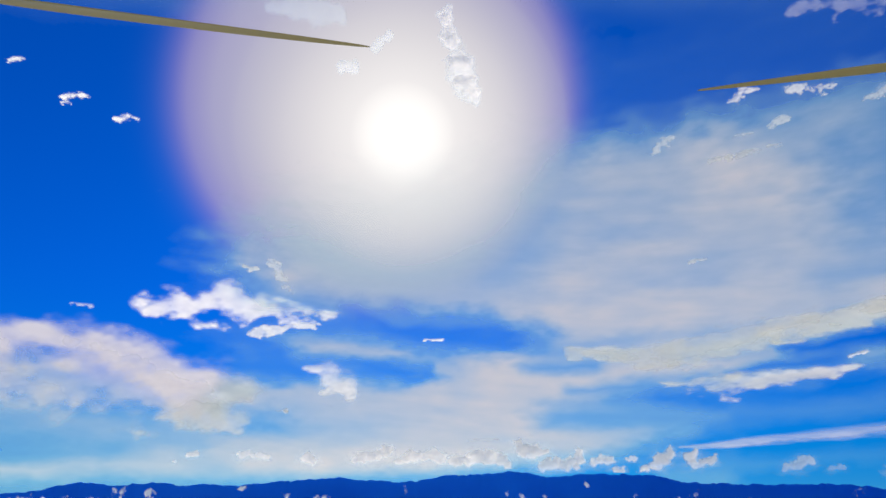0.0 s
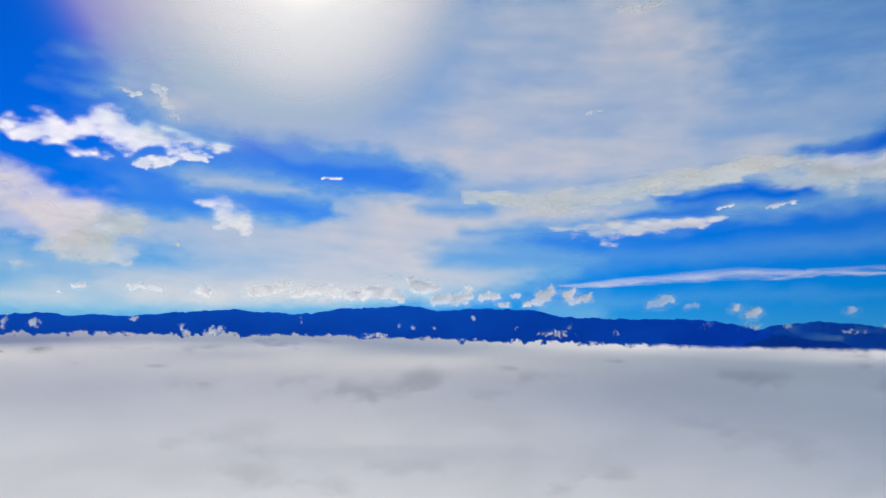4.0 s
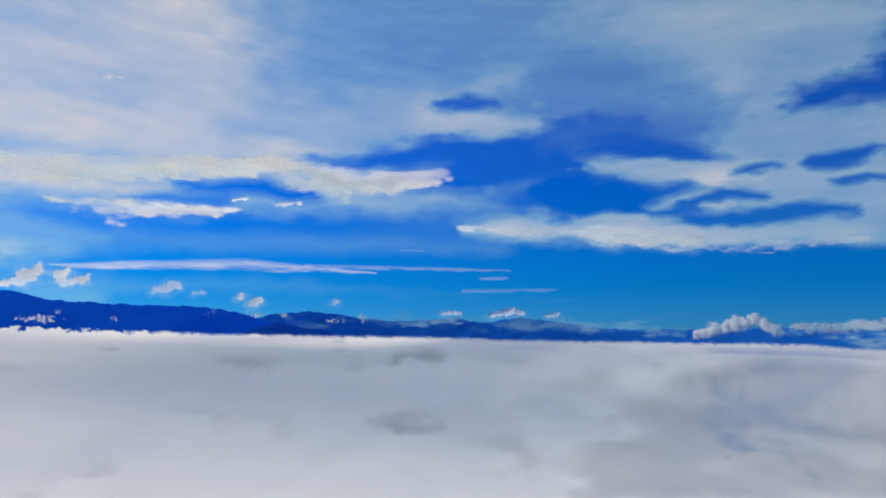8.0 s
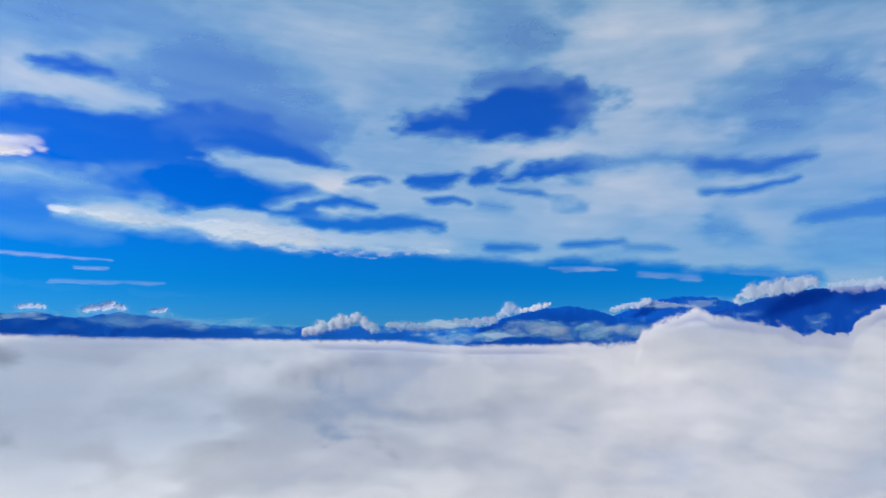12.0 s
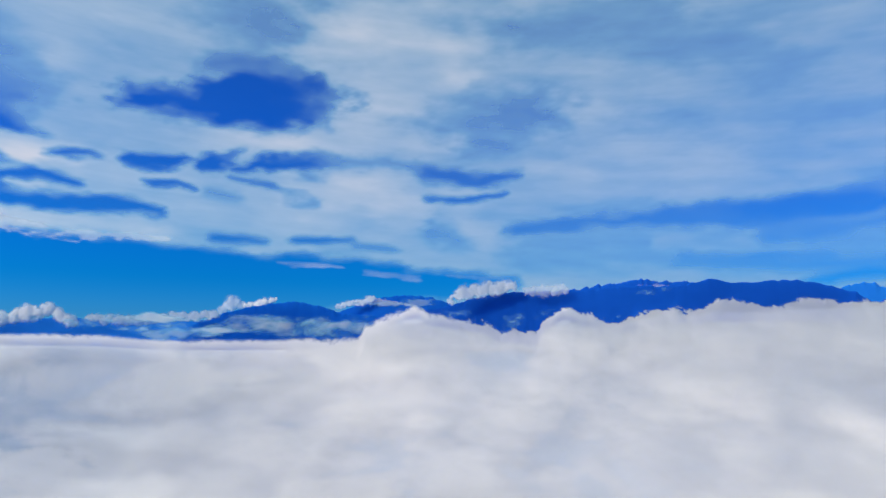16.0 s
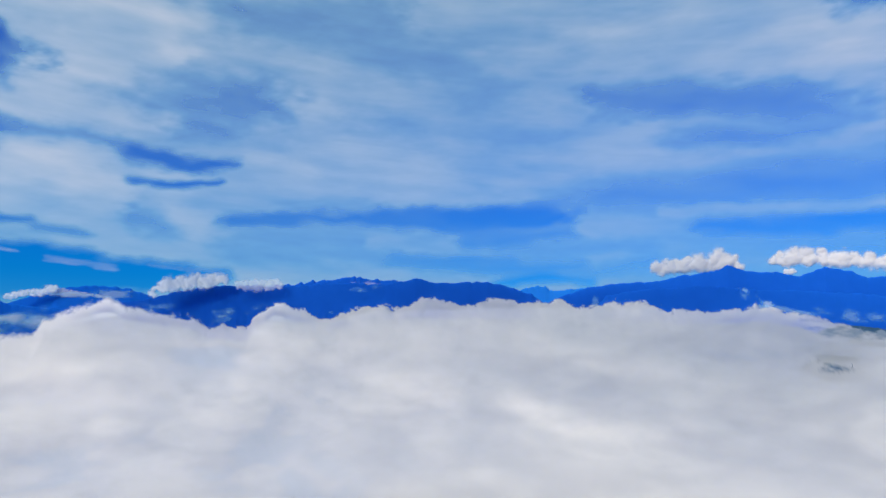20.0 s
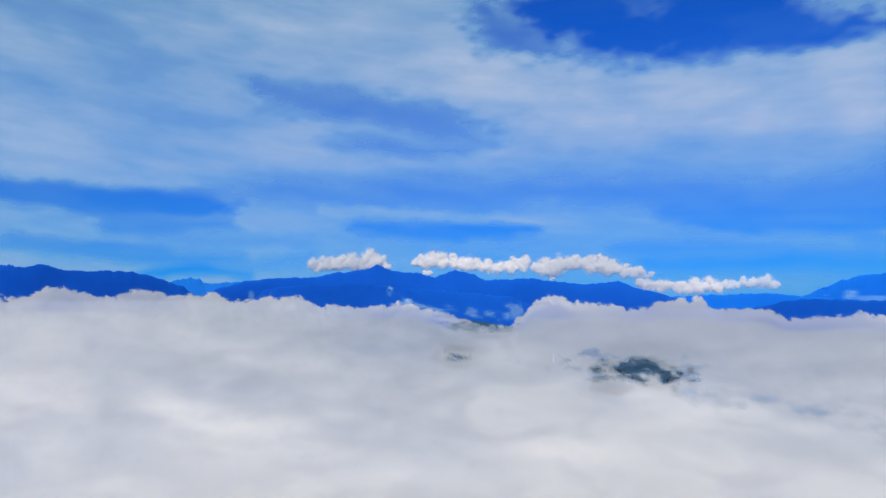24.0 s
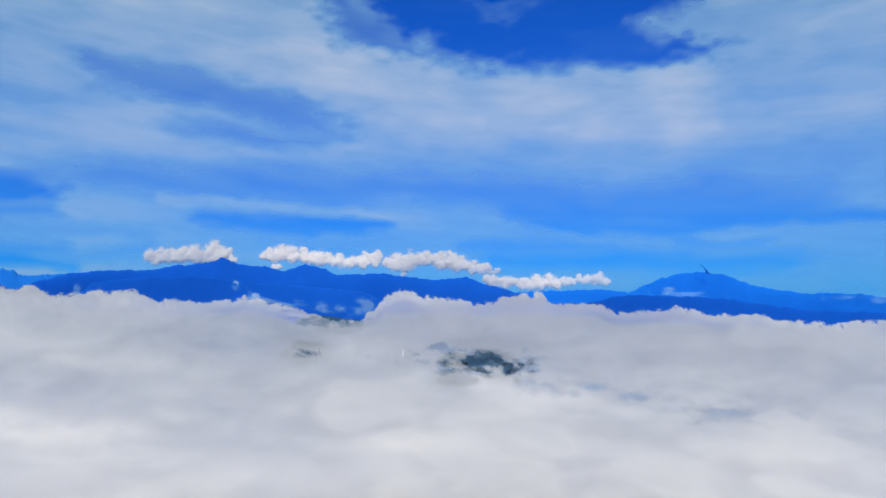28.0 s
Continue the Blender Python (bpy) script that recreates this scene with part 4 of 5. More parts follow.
# bearings and elevations of the cloud's crest, heap by heap
CREST_AT = (-60.0, -26.0, 0.0, 20.0, 47.0, 60.0, 77.0, 84.0, 94.8, 98.1, 99.0, 100.9, 103.1, 104.5, 108.7, 110.6, 113.4, 114.3, 115.8, 117.5, 119.7, 122.6, 124.5, 126.0, 128.8, 130.7, 134.5, 136.7, 139.4)
CREST_AT += (141.5, 144.0, 146.8, 147.9, 150.1, 154.0, 154.9, 157.7, 159.5, 162.4, 164.1, 165.6, 166.8, 168.1, 170.1, 172.5, 175.4, 177.8, 179.7, 181.2, 184.4, 186.2, 191.1, 194.4, 196.9, 198.4, 200.3, 204.8, 215.0)
CREST_UP = (0.6, 0.6, 0.7, 0.3, 0.1, -0.1, -0.2, -0.5, -0.4, -0.3, 0.9, 1.8, 2.4, 1.8, 1.3, 0.5, 0.3, 1.6, 2.5, 1.9, 1.2, 2.0, 2.4, 2.2, 3.3, 2.6, 3.1, 2.8, 3.0)
CREST_UP += (2.4, 2.9, 2.8, 2.2, 2.2, 2.3, 2.6, 2.0, 1.4, 0.6, 0.6, 1.5, 2.7, 3.3, 2.6, 2.6, 2.1, 2.8, 3.1, 2.1, 2.1, 1.4, 1.6, 1.1, 1.2, 0.6, 0.4, 0.5, 0.5)


def cloud_edge(b):
    """Elevation of the cloud's visible crest, by bearing."""
    return smooth_line(b, CREST_AT, CREST_UP)


BROAD_AT = np.arange(-80, 240, 0.5)
weights = np.exp(-(np.arange(-14, 14.1, 0.5) / 6.0) ** 2)
BROAD_UP = np.convolve(np.pad(cloud_edge(BROAD_AT), 28, "edge"), weights / weights.sum(), "valid")


def sea_height(b, r):
    """Height of the cloud's upper side at bearing b, distance r."""
    x, y = r * np.sin(np.radians(b)), r * np.cos(np.radians(b))
    bank = ease(b, 88, 118) * ease(-b, -240, -212)
    far = 2900 - 1500 * bank
    # the broad rise of the bank; single heaps stand on its crest
    broad = np.interp(b, BROAD_AT, BROAD_UP)
    crest = EYE + far * np.tan(np.radians(broad * (1 - bank) - 3.0 * bank))
    low = EYE - 78 + 10 * fbm(x / 420, y / 420, 3, 7)
    rise = ease(r, 0.12 * far, far) * bank + ease(r, 0.3 * far, far) * (1 - bank)
    z = low + (crest - low) * rise
    z = z - (crest - EYE + 70) * ease(r, far, far * 1.22)
    soft = np.clip((r - 150) / 500, 0.15, 1)
    wx, wy = x + 30 * fbm(x / 90, y / 90, 3, 4), y + 30 * fbm(x / 90, y / 90, 3, 14)
    z = z + soft * 8 * fbm(x / 130, y / 130, 4, 11, 0.45)
    z = z + soft * (24 * (lumps(wx / 190, wy / 190, 31) - 0.4) + 10 * (lumps(wx / 85, wy / 85, 33) - 0.4)) * (0.22 + 0.5 * ease(b, 30, 75))
    lump = ease(r, 0.5 * far, 0.95 * far)
    z = z - 60 * ease(b, 100, 112) * ease(-b, -240, -212)
    z = z + lump * (1 - bank) * (9 * (domes(x / 70, y / 70, 81) - 0.5) + 4 * fbm(x / 25, y / 25, 4, 87, 0.6))
    return z


columns = np.arange(0, 360, 3.0)
rings = np.geomspace(0.05, 360, 24)
B, Rr = np.meshgrid(columns, rings)
Z = EYE - 93 + 2.0 * fbm(Rr * np.sin(np.radians(B)) / 60, Rr * np.cos(np.radians(B)) / 60, 3, 7)
me, used = net("cloud_sea", np.stack((Rr * np.sin(np.radians(B)), Rr * np.cos(np.radians(B)), Z), -1), closed=True)
attribute(me, "cover", np.ones(len(used)))
me.materials.append(SEA)
tagged(new("cloud_sea", me), "soft white cloud right below the viewpoint", "cloud sea", kind="structure")
B, Rr = np.meshgrid(np.arange(206, 325, 1.5), np.geomspace(330, 3900, 60))
Z = sea_height(B, Rr)
me, used = net("cloud_sea", np.stack((Rr * np.sin(np.radians(B)), Rr * np.cos(np.radians(B)), Z), -1))
attribute(me, "cover", np.ones(len(used)))
me.materials.append(SEA)
tagged(new("cloud_sea", me), "soft white sea of cloud reaching to the horizon", "cloud sea", kind="structure")
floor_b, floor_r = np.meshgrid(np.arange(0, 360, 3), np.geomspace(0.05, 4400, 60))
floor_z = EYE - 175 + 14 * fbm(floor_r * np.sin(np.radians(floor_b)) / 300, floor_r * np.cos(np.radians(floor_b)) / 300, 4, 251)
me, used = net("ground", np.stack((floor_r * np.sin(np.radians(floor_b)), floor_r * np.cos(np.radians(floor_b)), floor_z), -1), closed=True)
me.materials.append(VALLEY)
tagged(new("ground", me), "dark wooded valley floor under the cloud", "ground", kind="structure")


# ---------------------------------------------------------------- heaped clouds
heap_count = 0


def mist(b0, e0, w, h, turn, amount, r, name="mountain_wisp"):
    """A torn shred of mist on a mountain's flank: a leaning uneven sheet that thins out to nothing."""
    global heap_count
    heap_count += 1
    seed = 2700 + 19 * heap_count
    backlit = b0 < 45
    if backlit:
        # thin upright tendrils against the light
        w, h, amount, r = 0.7 * w, 0.95 * h, min(0.97, 1.35 * amount), 690
    elif b0 < 90:
        # drifting before the far ranges, in the sun
        r = 1000
    step = max(0.035, h / 9)
    dx, dy = np.meshgrid(np.arange(-1.8 * w, 1.8 * w + step, step), np.arange(-1.8 * h, 1.8 * h + step, step))
    c, s = math.cos(radians(turn)), math.sin(radians(turn))
    b, e = b0 + dx * c - dy * s, e0 + dx * s + dy * c
    grain, long = (0.4 * h + 0.07, 0.9) if backlit else (0.75 * h + 0.15, min(2.6, max(1.3, 0.45 * w / h)))
    n1 = fbm(dx / (grain * long), dy / grain, 4, seed)
    n2 = fbm(dx / (2.4 * grain * long), dy / (2 * grain), 2, seed + 3)
    d = (dx / w) ** 2 + (dy / h) ** 2
    value = 0.85 - d ** 0.75 + 1.3 * n1 + 0.9 * n2
    cover = amount * ease(value, 0.0, 1.3) * ease(-d, -2.9, -1.4)
    keep = d[:-1, :-1] < 2.8
    at = r * (1 + 0.8 * np.radians(e - e0) - 0.25 * radians(h) * np.clip(value, 0, 1.2))
    places = np.stack((at * np.sin(np.radians(b)), at * np.cos(np.radians(b)), EYE + at * np.tan(np.radians(e))), -1)
    me, used = net(name, places, keep)
    attribute(me, "cover", np.clip(cover.ravel()[used], 0, 0.95))
    me.materials.append(BACKLIT if backlit else MIST)
    return tagged(new(name, me), CLOUD_LABELS[name], "cloud")


def cumulus(r, dense, *points):
    """A heap of billows along a few places (bearing, elevation, radius): round lobes grown together, cauliflower edges, thin below."""
    global heap_count
    heap_count += 1
    pick = random.Random(900 + heap_count)
    seed = 700 + 19 * heap_count
    lobes = []
    for (b0, e0, s0), (b1, e1, s1) in zip(points, points[1:]):
        count = max(2, int(abs(b1 - b0) / (0.55 * (s0 + s1) / 2)) + 1)
        for k in range(count):
            t = (k + pick.random()) / count
            s = s0 + (s1 - s0) * t
            lobes.append((b0 + (b1 - b0) * t, e0 + (e1 - e0) * t + s * pick.uniform(-0.3, 0.45), s * pick.uniform(0.7, 1.65)))
            if pick.random() < 0.55:
                lobes.append((b0 + (b1 - b0) * t + s * pick.uniform(-0.6, 0.6), e0 + (e1 - e0) * t + s * pick.uniform(0.4, 0.95), s * pick.uniform(0.6, 1.0)))
    h = max(p[2] for p in points)
    step = max(0.025, min(0.06, h / 8))
    b, e = np.meshgrid(np.arange(min(p[0] for p in points) - 3.6 * h, max(p[0] for p in points) + 3.6 * h, step),
                       np.arange(min(p[1] for p in points) - 2.6 * h, max(p[1] for p in points) + 2.4 * h, step))
    wb, we = b + 0.45 * h * fbm(b / h, e / h, 3, seed, 0.5), e + 0.45 * h * fbm(b / h, e / h, 3, seed + 4, 0.5)
    side = 60 < points[0][0] < 122
    bold = 0.5 if side else 0.36
    inside, haze, bulge = np.full(b.shape, -9.0), np.full(b.shape, -9.0), np.zeros(b.shape)
    for lb, le, s in lobes:
        d = np.hypot(wb - lb, (we - le) * np.where(we < le, 1.25, 1.0)) / s
        inside = np.maximum(inside, 1 - d)
        haze = np.maximum(haze, 1 - np.hypot(0.6 * (wb - lb), we - le + 0.2 * s) / (1.7 * s))
        bulge = np.maximum(bulge, bold * s * np.clip(1.2 - d * d, 0, 1.2))
    base = sum(p[1] for p in points) / len(points)
    torn = fbm(b / (1.4 * h), e / (0.7 * h), 4, seed + 9, 0.5)
    curl = fbm(b / (0.35 * h), e / (0.3 * h), 3, seed + 14, 0.5)
    cover = dense * ease(inside + 0.22 * torn + 0.1 * curl, -0.12, 0.5) * (1 - 0.4 * ease(base - e, 0.1 * h, 1.1 * h) * ease(torn, -0.5, 0.3))
    cover = np.maximum(cover, (0.0 if e.max() > 20 else 0.3 if points[0][0] < 60 else 0.0) * dense * ease(haze + 0.35 * torn, 0.0, 0.9))
    if points[0][0] < 34:
        # these stand behind the range's crest
        cover = cover * ease(e - np.interp(b, [p[0] for p in NEAR_CREST], [p[1] for p in NEAR_CREST]), 0.05, 0.2)
    front = r - radians(1.0) * r * bulge
    if side:
        # lit from one hand: its upper side leans back
        front = front + 1.3 * radians(1.0) * r * (e - base)
    keep = haze[:-1, :-1] > -0.25
    me, used = net("heaped_cloud", np.stack((front * np.sin(np.radians(b)), front * np.cos(np.radians(b)), EYE + front * np.tan(np.radians(e))), -1), keep)
    attribute(me, "cover", np.clip(cover.ravel()[used], 0, 0.97))
    me.materials.append(BACKLIT if points[0][0] < 60 else SIDELIT if side else HEAP)
    where = "small backlit heap cloud low over a mountain range" if points[0][0] < 45 else "small white heap cloud above the cloud sea" if points[0][0] < 105 else "heaped white cloud resting along a mountain crest"
    return tagged(new("heaped_cloud", me), where, "cloud", "heaped clouds along the horizon")


cumulus(700, 0.75, (-0.3, 41.7, 0.69), (0.3, 39.9, 0.71), (1.0, 38.1, 0.99), (1.7, 36.3, 1.10), (2.8, 34.5, 0.74))
cumulus(700, 0.25, (-19.0, 40.3, 0.66), (-15.0, 40.7, 0.93), (-10.9, 40.7, 0.60))
cumulus(700, 0.45, (-7.7, 38.4, 0.36), (-5.9, 39.7, 0.35))
cumulus(700, 0.5, (-11.0, 36.6, 0.36), (-9.2, 36.8, 0.45))
cumulus(680, 0.8, (-20.33, 4.25, 0.16), (-19.57, 4.33, 0.18))
cumulus(680, 0.5, (-21.25, 3.69, 0.11), (-21.05, 3.74, 0.09))
cumulus(680, 0.6, (-16.49, 4.25, 0.27), (-15.88, 4.41, 0.27), (-15.15, 4.39, 0.23), (-14.15, 4.23, 0.18))
cumulus(680, 0.85, (-11.4, 4.2, 0.42), (-10.62, 4.00, 0.28))
cumulus(680, 0.85, (-7.33, 4.11, 0.28), (-6.7, 4.4, 0.38), (-5.9, 4.4, 0.38), (-4.7, 4.8, 0.38), (-4.20, 5.07, 0.24))
cumulus(680, 0.75, (-3.84, 4.08, 0.28), (-2.6, 4.4, 0.43), (-1.2, 4.6, 0.43), (0.0, 4.2, 0.43))
cumulus(680, 0.8, (0.7, 4.1, 0.38), (1.8, 4.1, 0.43), (3.4, 4.5, 0.52), (4.6, 4.3, 0.43), (5.3, 3.9, 0.38))
cumulus(680, 0.97, (5.81, 5.72, 0.19), (6.3, 5.4, 0.43), (6.9, 4.8, 0.57), (7.9, 4.7, 0.47), (8.42, 4.91, 0.24))
cumulus(680, 0.85, (8.2, 3.7, 0.42), (9.0, 4.1, 0.42), (9.9, 3.7, 0.42), (10.7, 4.1, 0.47), (11.2, 4.7, 0.37), (10.8, 3.5, 0.37))
cumulus(680, 0.8, (12.2, 4.0, 0.32), (13.0, 4.2, 0.37), (13.70, 4.14, 0.23))
cumulus(680, 0.7, (14.80, 4.27, 0.14), (15.52, 4.26, 0.18))
cumulus(680, 0.8, (13.76, 3.40, 0.18), (14.48, 3.40, 0.27))
cumulus(680, 0.97, (15.82, 3.39, 0.18), (16.9, 3.8, 0.36), (17.7, 4.1, 0.50), (18.2, 4.6, 0.41), (18.15, 5.27, 0.23))
cumulus(680, 0.95, (19.3, 4.3, 0.31), (20.0, 4.6, 0.45), (19.8, 3.7, 0.31), (20.81, 3.97, 0.27), (21.43, 4.31, 0.18))
cumulus(680, 0.6, (25.96, 3.36, 0.17), (26.75, 3.51, 0.30), (27.5, 3.8, 0.34), (28.08, 3.90, 0.25))
cumulus(680, 0.4, (28.92, 3.30, 0.17), (29.88, 3.44, 0.16))
cumulus(680, 0.9, (32.60, 2.98, 0.24), (32.99, 3.27, 0.29))
cumulus(680, 0.9, (33.57, 2.45, 0.24), (34.15, 2.79, 0.29), (34.53, 2.98, 0.19))
cumulus(680, 0.6, (40.33, 2.75, 0.24), (40.71, 2.89, 0.19))
cumulus(3900, 0.6, (49.53, 1.99, 0.14), (50.38, 2.07, 0.18), (51.22, 2.02, 0.13))
cumulus(3900, 0.85, (53.78, 1.92, 0.18), (54.86, 2.13, 0.26), (55.56, 2.26, 0.26), (56.52, 2.07, 0.17))
cumulus(3900, 0.8, (58.48, 1.85, 0.13), (59.14, 1.92, 0.21), (59.58, 2.04, 0.17))
cumulus(3120, 0.95, (70.40, 0.28, 0.24), (71.8, 0.6, 0.43), (73.5, 1.1, 0.48), (74.8, 1.4, 0.48), (75.8, 0.9, 0.48), (76.5, 0.4, 0.38))
cumulus(3120, 0.85, (77.41, 1.01, 0.19), (78.37, 0.82, 0.29), (79.81, 0.83, 0.29), (81.7, 0.9, 0.33), (83.4, 1.1, 0.33), (85.0, 1.2, 0.33), (86.47, 1.38, 0.28))
cumulus(3600, 0.5, (87.1, 1.9, 0.33), (87.8, 2.4, 0.47), (88.5, 2.3, 0.33))
cumulus(3600, 0.9, (88.76, 2.22, 0.19), (89.49, 2.36, 0.23), (90.56, 2.59, 0.23), (91.36, 2.86, 0.14))
cumulus(3420, 0.85, (96.34, 2.32, 0.18), (97.08, 2.49, 0.22), (98.25, 2.74, 0.22), (99.44, 2.98, 0.26))
cumulus(3450, 0.5, (99.24, 2.85, 0.22), (101.16, 2.74, 0.17), (103.00, 2.62, 0.13))
cumulus(2660, 0.95, (106.02, 2.98, 0.27), (106.6, 3.4, 0.41), (107.6, 3.7, 0.54), (108.6, 3.9, 0.48), (110.1, 4.0, 0.48), (111.6, 4.3, 0.41))
cumulus(2680, 0.5, (112.5, 3.9, 0.34), (114.4, 3.9, 0.40), (116.1, 4.1, 0.33))
cumulus(3000, 0.35, (121.9, 3.9, 0.33), (124.1, 4.0, 0.32))
cumulus(3350, 0.95, (147.6, 5.6, 0.39), (148.6, 5.7, 0.52), (149.7, 5.8, 0.59), (151.1, 5.9, 0.66), (152.3, 6.2, 0.73), (153.4, 6.0, 0.53), (154.0, 5.7, 0.33))
cumulus(3350, 0.95, (156.3, 6.1, 0.40), (157.7, 6.2, 0.54), (159.1, 6.3, 0.61), (160.6, 6.0, 0.54), (162.3, 5.7, 0.55), (164.0, 5.7, 0.41), (165.4, 5.9, 0.61), (166.1, 6.2, 0.34))
cumulus(3350, 0.95, (166.8, 5.8, 0.48), (168.2, 5.8, 0.61), (169.8, 5.9, 0.68), (171.1, 5.8, 0.68), (172.8, 5.7, 0.68), (173.8, 5.5, 0.47), (174.6, 5.1, 0.40), (176.1, 5.0, 0.34))
cumulus(3350, 0.8, (157.02, 5.25, 0.20), (157.79, 5.21, 0.20))
cumulus(3350, 0.8, (168.03, 4.76, 0.27), (168.33, 4.88, 0.20))
cumulus(3350, 0.9, (175.4, 4.3, 0.34), (176.6, 4.0, 0.47), (178.0, 3.9, 0.40), (179.3, 3.9, 0.46), (180.6, 3.9, 0.59), (181.5, 3.9, 0.33))
cumulus(3380, 0.7, (181.7, 4.0, 0.33), (183.0, 4.1, 0.33), (184.5, 4.2, 0.45), (185.45, 3.98, 0.26))
mist(-12.4, 1.14, 0.59, 0.59, 20, 0.85, 2860)
mist(-10.1, 1.01, 0.78, 0.39, 0, 0.85, 2860)
mist(-2.8, 1.50, 0.39, 0.68, 30, 0.85, 2860)
mist(3.0, 0.86, 1.47, 0.29, 0, 0.85, 2860)
mist(5.2, 1.73, 0.29, 0.24, 40, 0.5, 2900)
mist(6.4, 1.55, 0.24, 0.39, 60, 0.5, 2900)
mist(8.2, 1.58, 0.24, 0.29, 40, 0.5, 2900)
mist(11.6, 2.34, 0.24, 0.44, 60, 0.5, 2900)
mist(15.2, 1.56, 0.39, 0.24, 20, 0.5, 2900)
mist(19.7, 1.70, 0.88, 0.20, 20, 0.85, 2900)
mist(23.4, 1.24, 0.49, 0.34, 20, 0.85, 2900)
mist(18.5, 1.11, 1.95, 0.29, 0, 0.85, 2860)
mist(30.5, 1.74, 0.59, 0.24, 30, 0.6, 2900)
mist(34.0, 1.65, 1.66, 0.29, 5, 0.6, 2900)
mist(36.3, 1.74, 0.59, 0.24, 20, 0.6, 2900)
mist(40.6, 1.28, 1.47, 0.29, 0, 0.6, 2900)
mist(42.9, 1.59, 1.07, 0.39, -10, 0.6, 2900)
mist(50.2, 1.42, 2.20, 0.34, 5, 0.6, 2900)
mist(47.2, 1.18, 1.95, 0.29, 0, 0.6, 2900)
mist(-30.7, 0.83, 1.95, 0.29, 10, 0.85, 2860)
mist(-24.7, 1.29, 0.78, 0.49, 40, 0.85, 2860)
mist(-22.6, 1.42, 0.68, 0.39, 30, 0.85, 2860)
mist(-26.7, 0.83, 1.47, 0.29, 10, 0.85, 2860)
mist(-16.0, 1.90, 0.49, 0.24, 20, 0.85, 2860)
mist(-9.6, 1.01, 0.88, 0.39, 10, 0.85, 2860)
mist(46.4, 1.44, 10.74, 0.68, 0, 0.35, 3300)
mist(58.3, 1.11, 10.74, 0.68, 0, 0.4, 3300)
mist(70.6, 0.72, 9.77, 0.54, 0, 0.5, 3200)
mist(68.3, 0.45, 2.93, 0.49, 0, 0.4, 3300)
mist(81.8, 1.08, 5.37, 0.44, 0, 0.7, 3100)
mist(78.0, 0.86, 2.44, 0.49, 0, 0.6, 3100)
mist(92.5, 0.55, 7.5, 0.85, 0, 0.8, 2480)
mist(98.5, 1.0, 5.5, 0.8, 5, 0.75, 2470)
mist(87.0, 0.2, 6.0, 0.6, 0, 0.7, 2490)
mist(104.5, 2.0, 4.0, 0.5, 0, 0.5, 2470)
mist(83.7, -0.04, 2.93, 0.59, 0, 0.55, 2500)
mist(91.0, 0.86, 3.42, 0.73, 0, 0.55, 2500)
mist(95.3, 0.59, 2.93, 0.78, 0, 0.5, 2500)
mist(92.9, 1.51, 2.20, 0.39, 0, 0.4, 2500)
mist(123.2, 4.06, 1.56, 0.34, 10, 0.4, 2650)
mist(100.6, 2.69, 2.44, 0.24, 0, 0.6, 3100)
mist(103.6, 2.87, 2.05, 0.34, 0, 0.6, 3100)
mist(111.6, 1.60, 3.13, 0.59, 10, 0.6, 2200)
mist(119.7, 1.87, 1.07, 0.34, 0, 0.35, 2200)
mist(154.8, 3.19, 1.37, 0.63, -50, 0.65, 2300)
mist(154.2, 3.88, 0.59, 0.24, -30, 0.7, 2300)
mist(155.6, 2.60, 0.88, 0.44, 20, 0.7, 2300)
mist(142.7, 2.84, 0.39, 0.59, 0, 0.3, 2500)
mist(148.0, 3.22, 0.49, 0.49, 0, 0.3, 2400)
mist(160.2, 2.05, 2.15, 0.44, -8, 0.38, 2100)
mist(162.8, 1.79, 2.15, 0.59, 0, 0.38, 2100)
mist(165.2, 2.09, 1.66, 0.68, 0, 0.38, 2100)
mist(157.7, 2.26, 1.95, 0.39, -10, 0.38, 2100)
mist(189.4, 3.23, 2.15, 0.29, 5, 0.4, 3000)
mist(192.0, 2.87, 2.93, 0.24, -5, 0.3, 3300)
mist(202.6, 2.40, 4.40, 0.39, 0, 0.3, 3300)

# ---------------------------------------------------------------- the bank and the far fringe
GAPS = []


def gap(b, e, w, h, amount):
    GAPS.append((b, e, w, h, amount))


# small hollows of the sea towards the sun, their shade put in as thin cover
gap(-28.6, -0.75, 0.68, 0.20, 0.38)
gap(-25.1, -0.65, 0.78, 0.20, 0.38)
gap(-22.0, -0.50, 0.88, 0.24, 0.41)
gap(-15.4, -0.63, 0.68, 0.20, 0.38)
gap(-10.0, -0.23, 0.68, 0.20, 0.38)
gap(-30.6, -2.32, 1.66, 0.44, 0.41)
gap(-14.0, -1.68, 1.27, 0.20, 0.30)
gap(-10.3, -3.13, 1.17, 0.24, 0.30)
gap(-20.0, -1.56, 0.88, 0.20, 0.30)
gap(-31.9, -0.84, 0.68, 0.20, 0.38)
gap(-4.4, -0.04, 0.78, 0.20, 0.30)
gap(14.1, -1.81, 1.66, 0.34, 0.30)
gap(23.0, -1.12, 1.07, 0.20, 0.22)
gap(160.0, -1.87, 1.76, 0.63, 0.75)
gap(171.8, -1.72, 2.25, 0.63, 0.7)
gap(174.4, -2.66, 6.35, 1.27, 0.35)
gap(173.8, -2.5, 3.0, 0.8, 0.85)
gap(176.0, -3.3, 3.6, 0.8, 0.8)
gap(178.0, -3.57, 1.56, 0.59, 0.8)
# grey shadow band below the bank, drawn as weak gaps
gap(182.9, -4.66, 4.40, 0.44, 0.22)
gap(191.2, -6.19, 6.35, 0.54, 0.16)
gap(199.1, -7.34, 7.33, 0.63, 0.16)
gap(168.1, -2.06, 2.25, 0.63, 0.38)
gap(190.4, -5.44, 7.33, 0.29, 0.12)
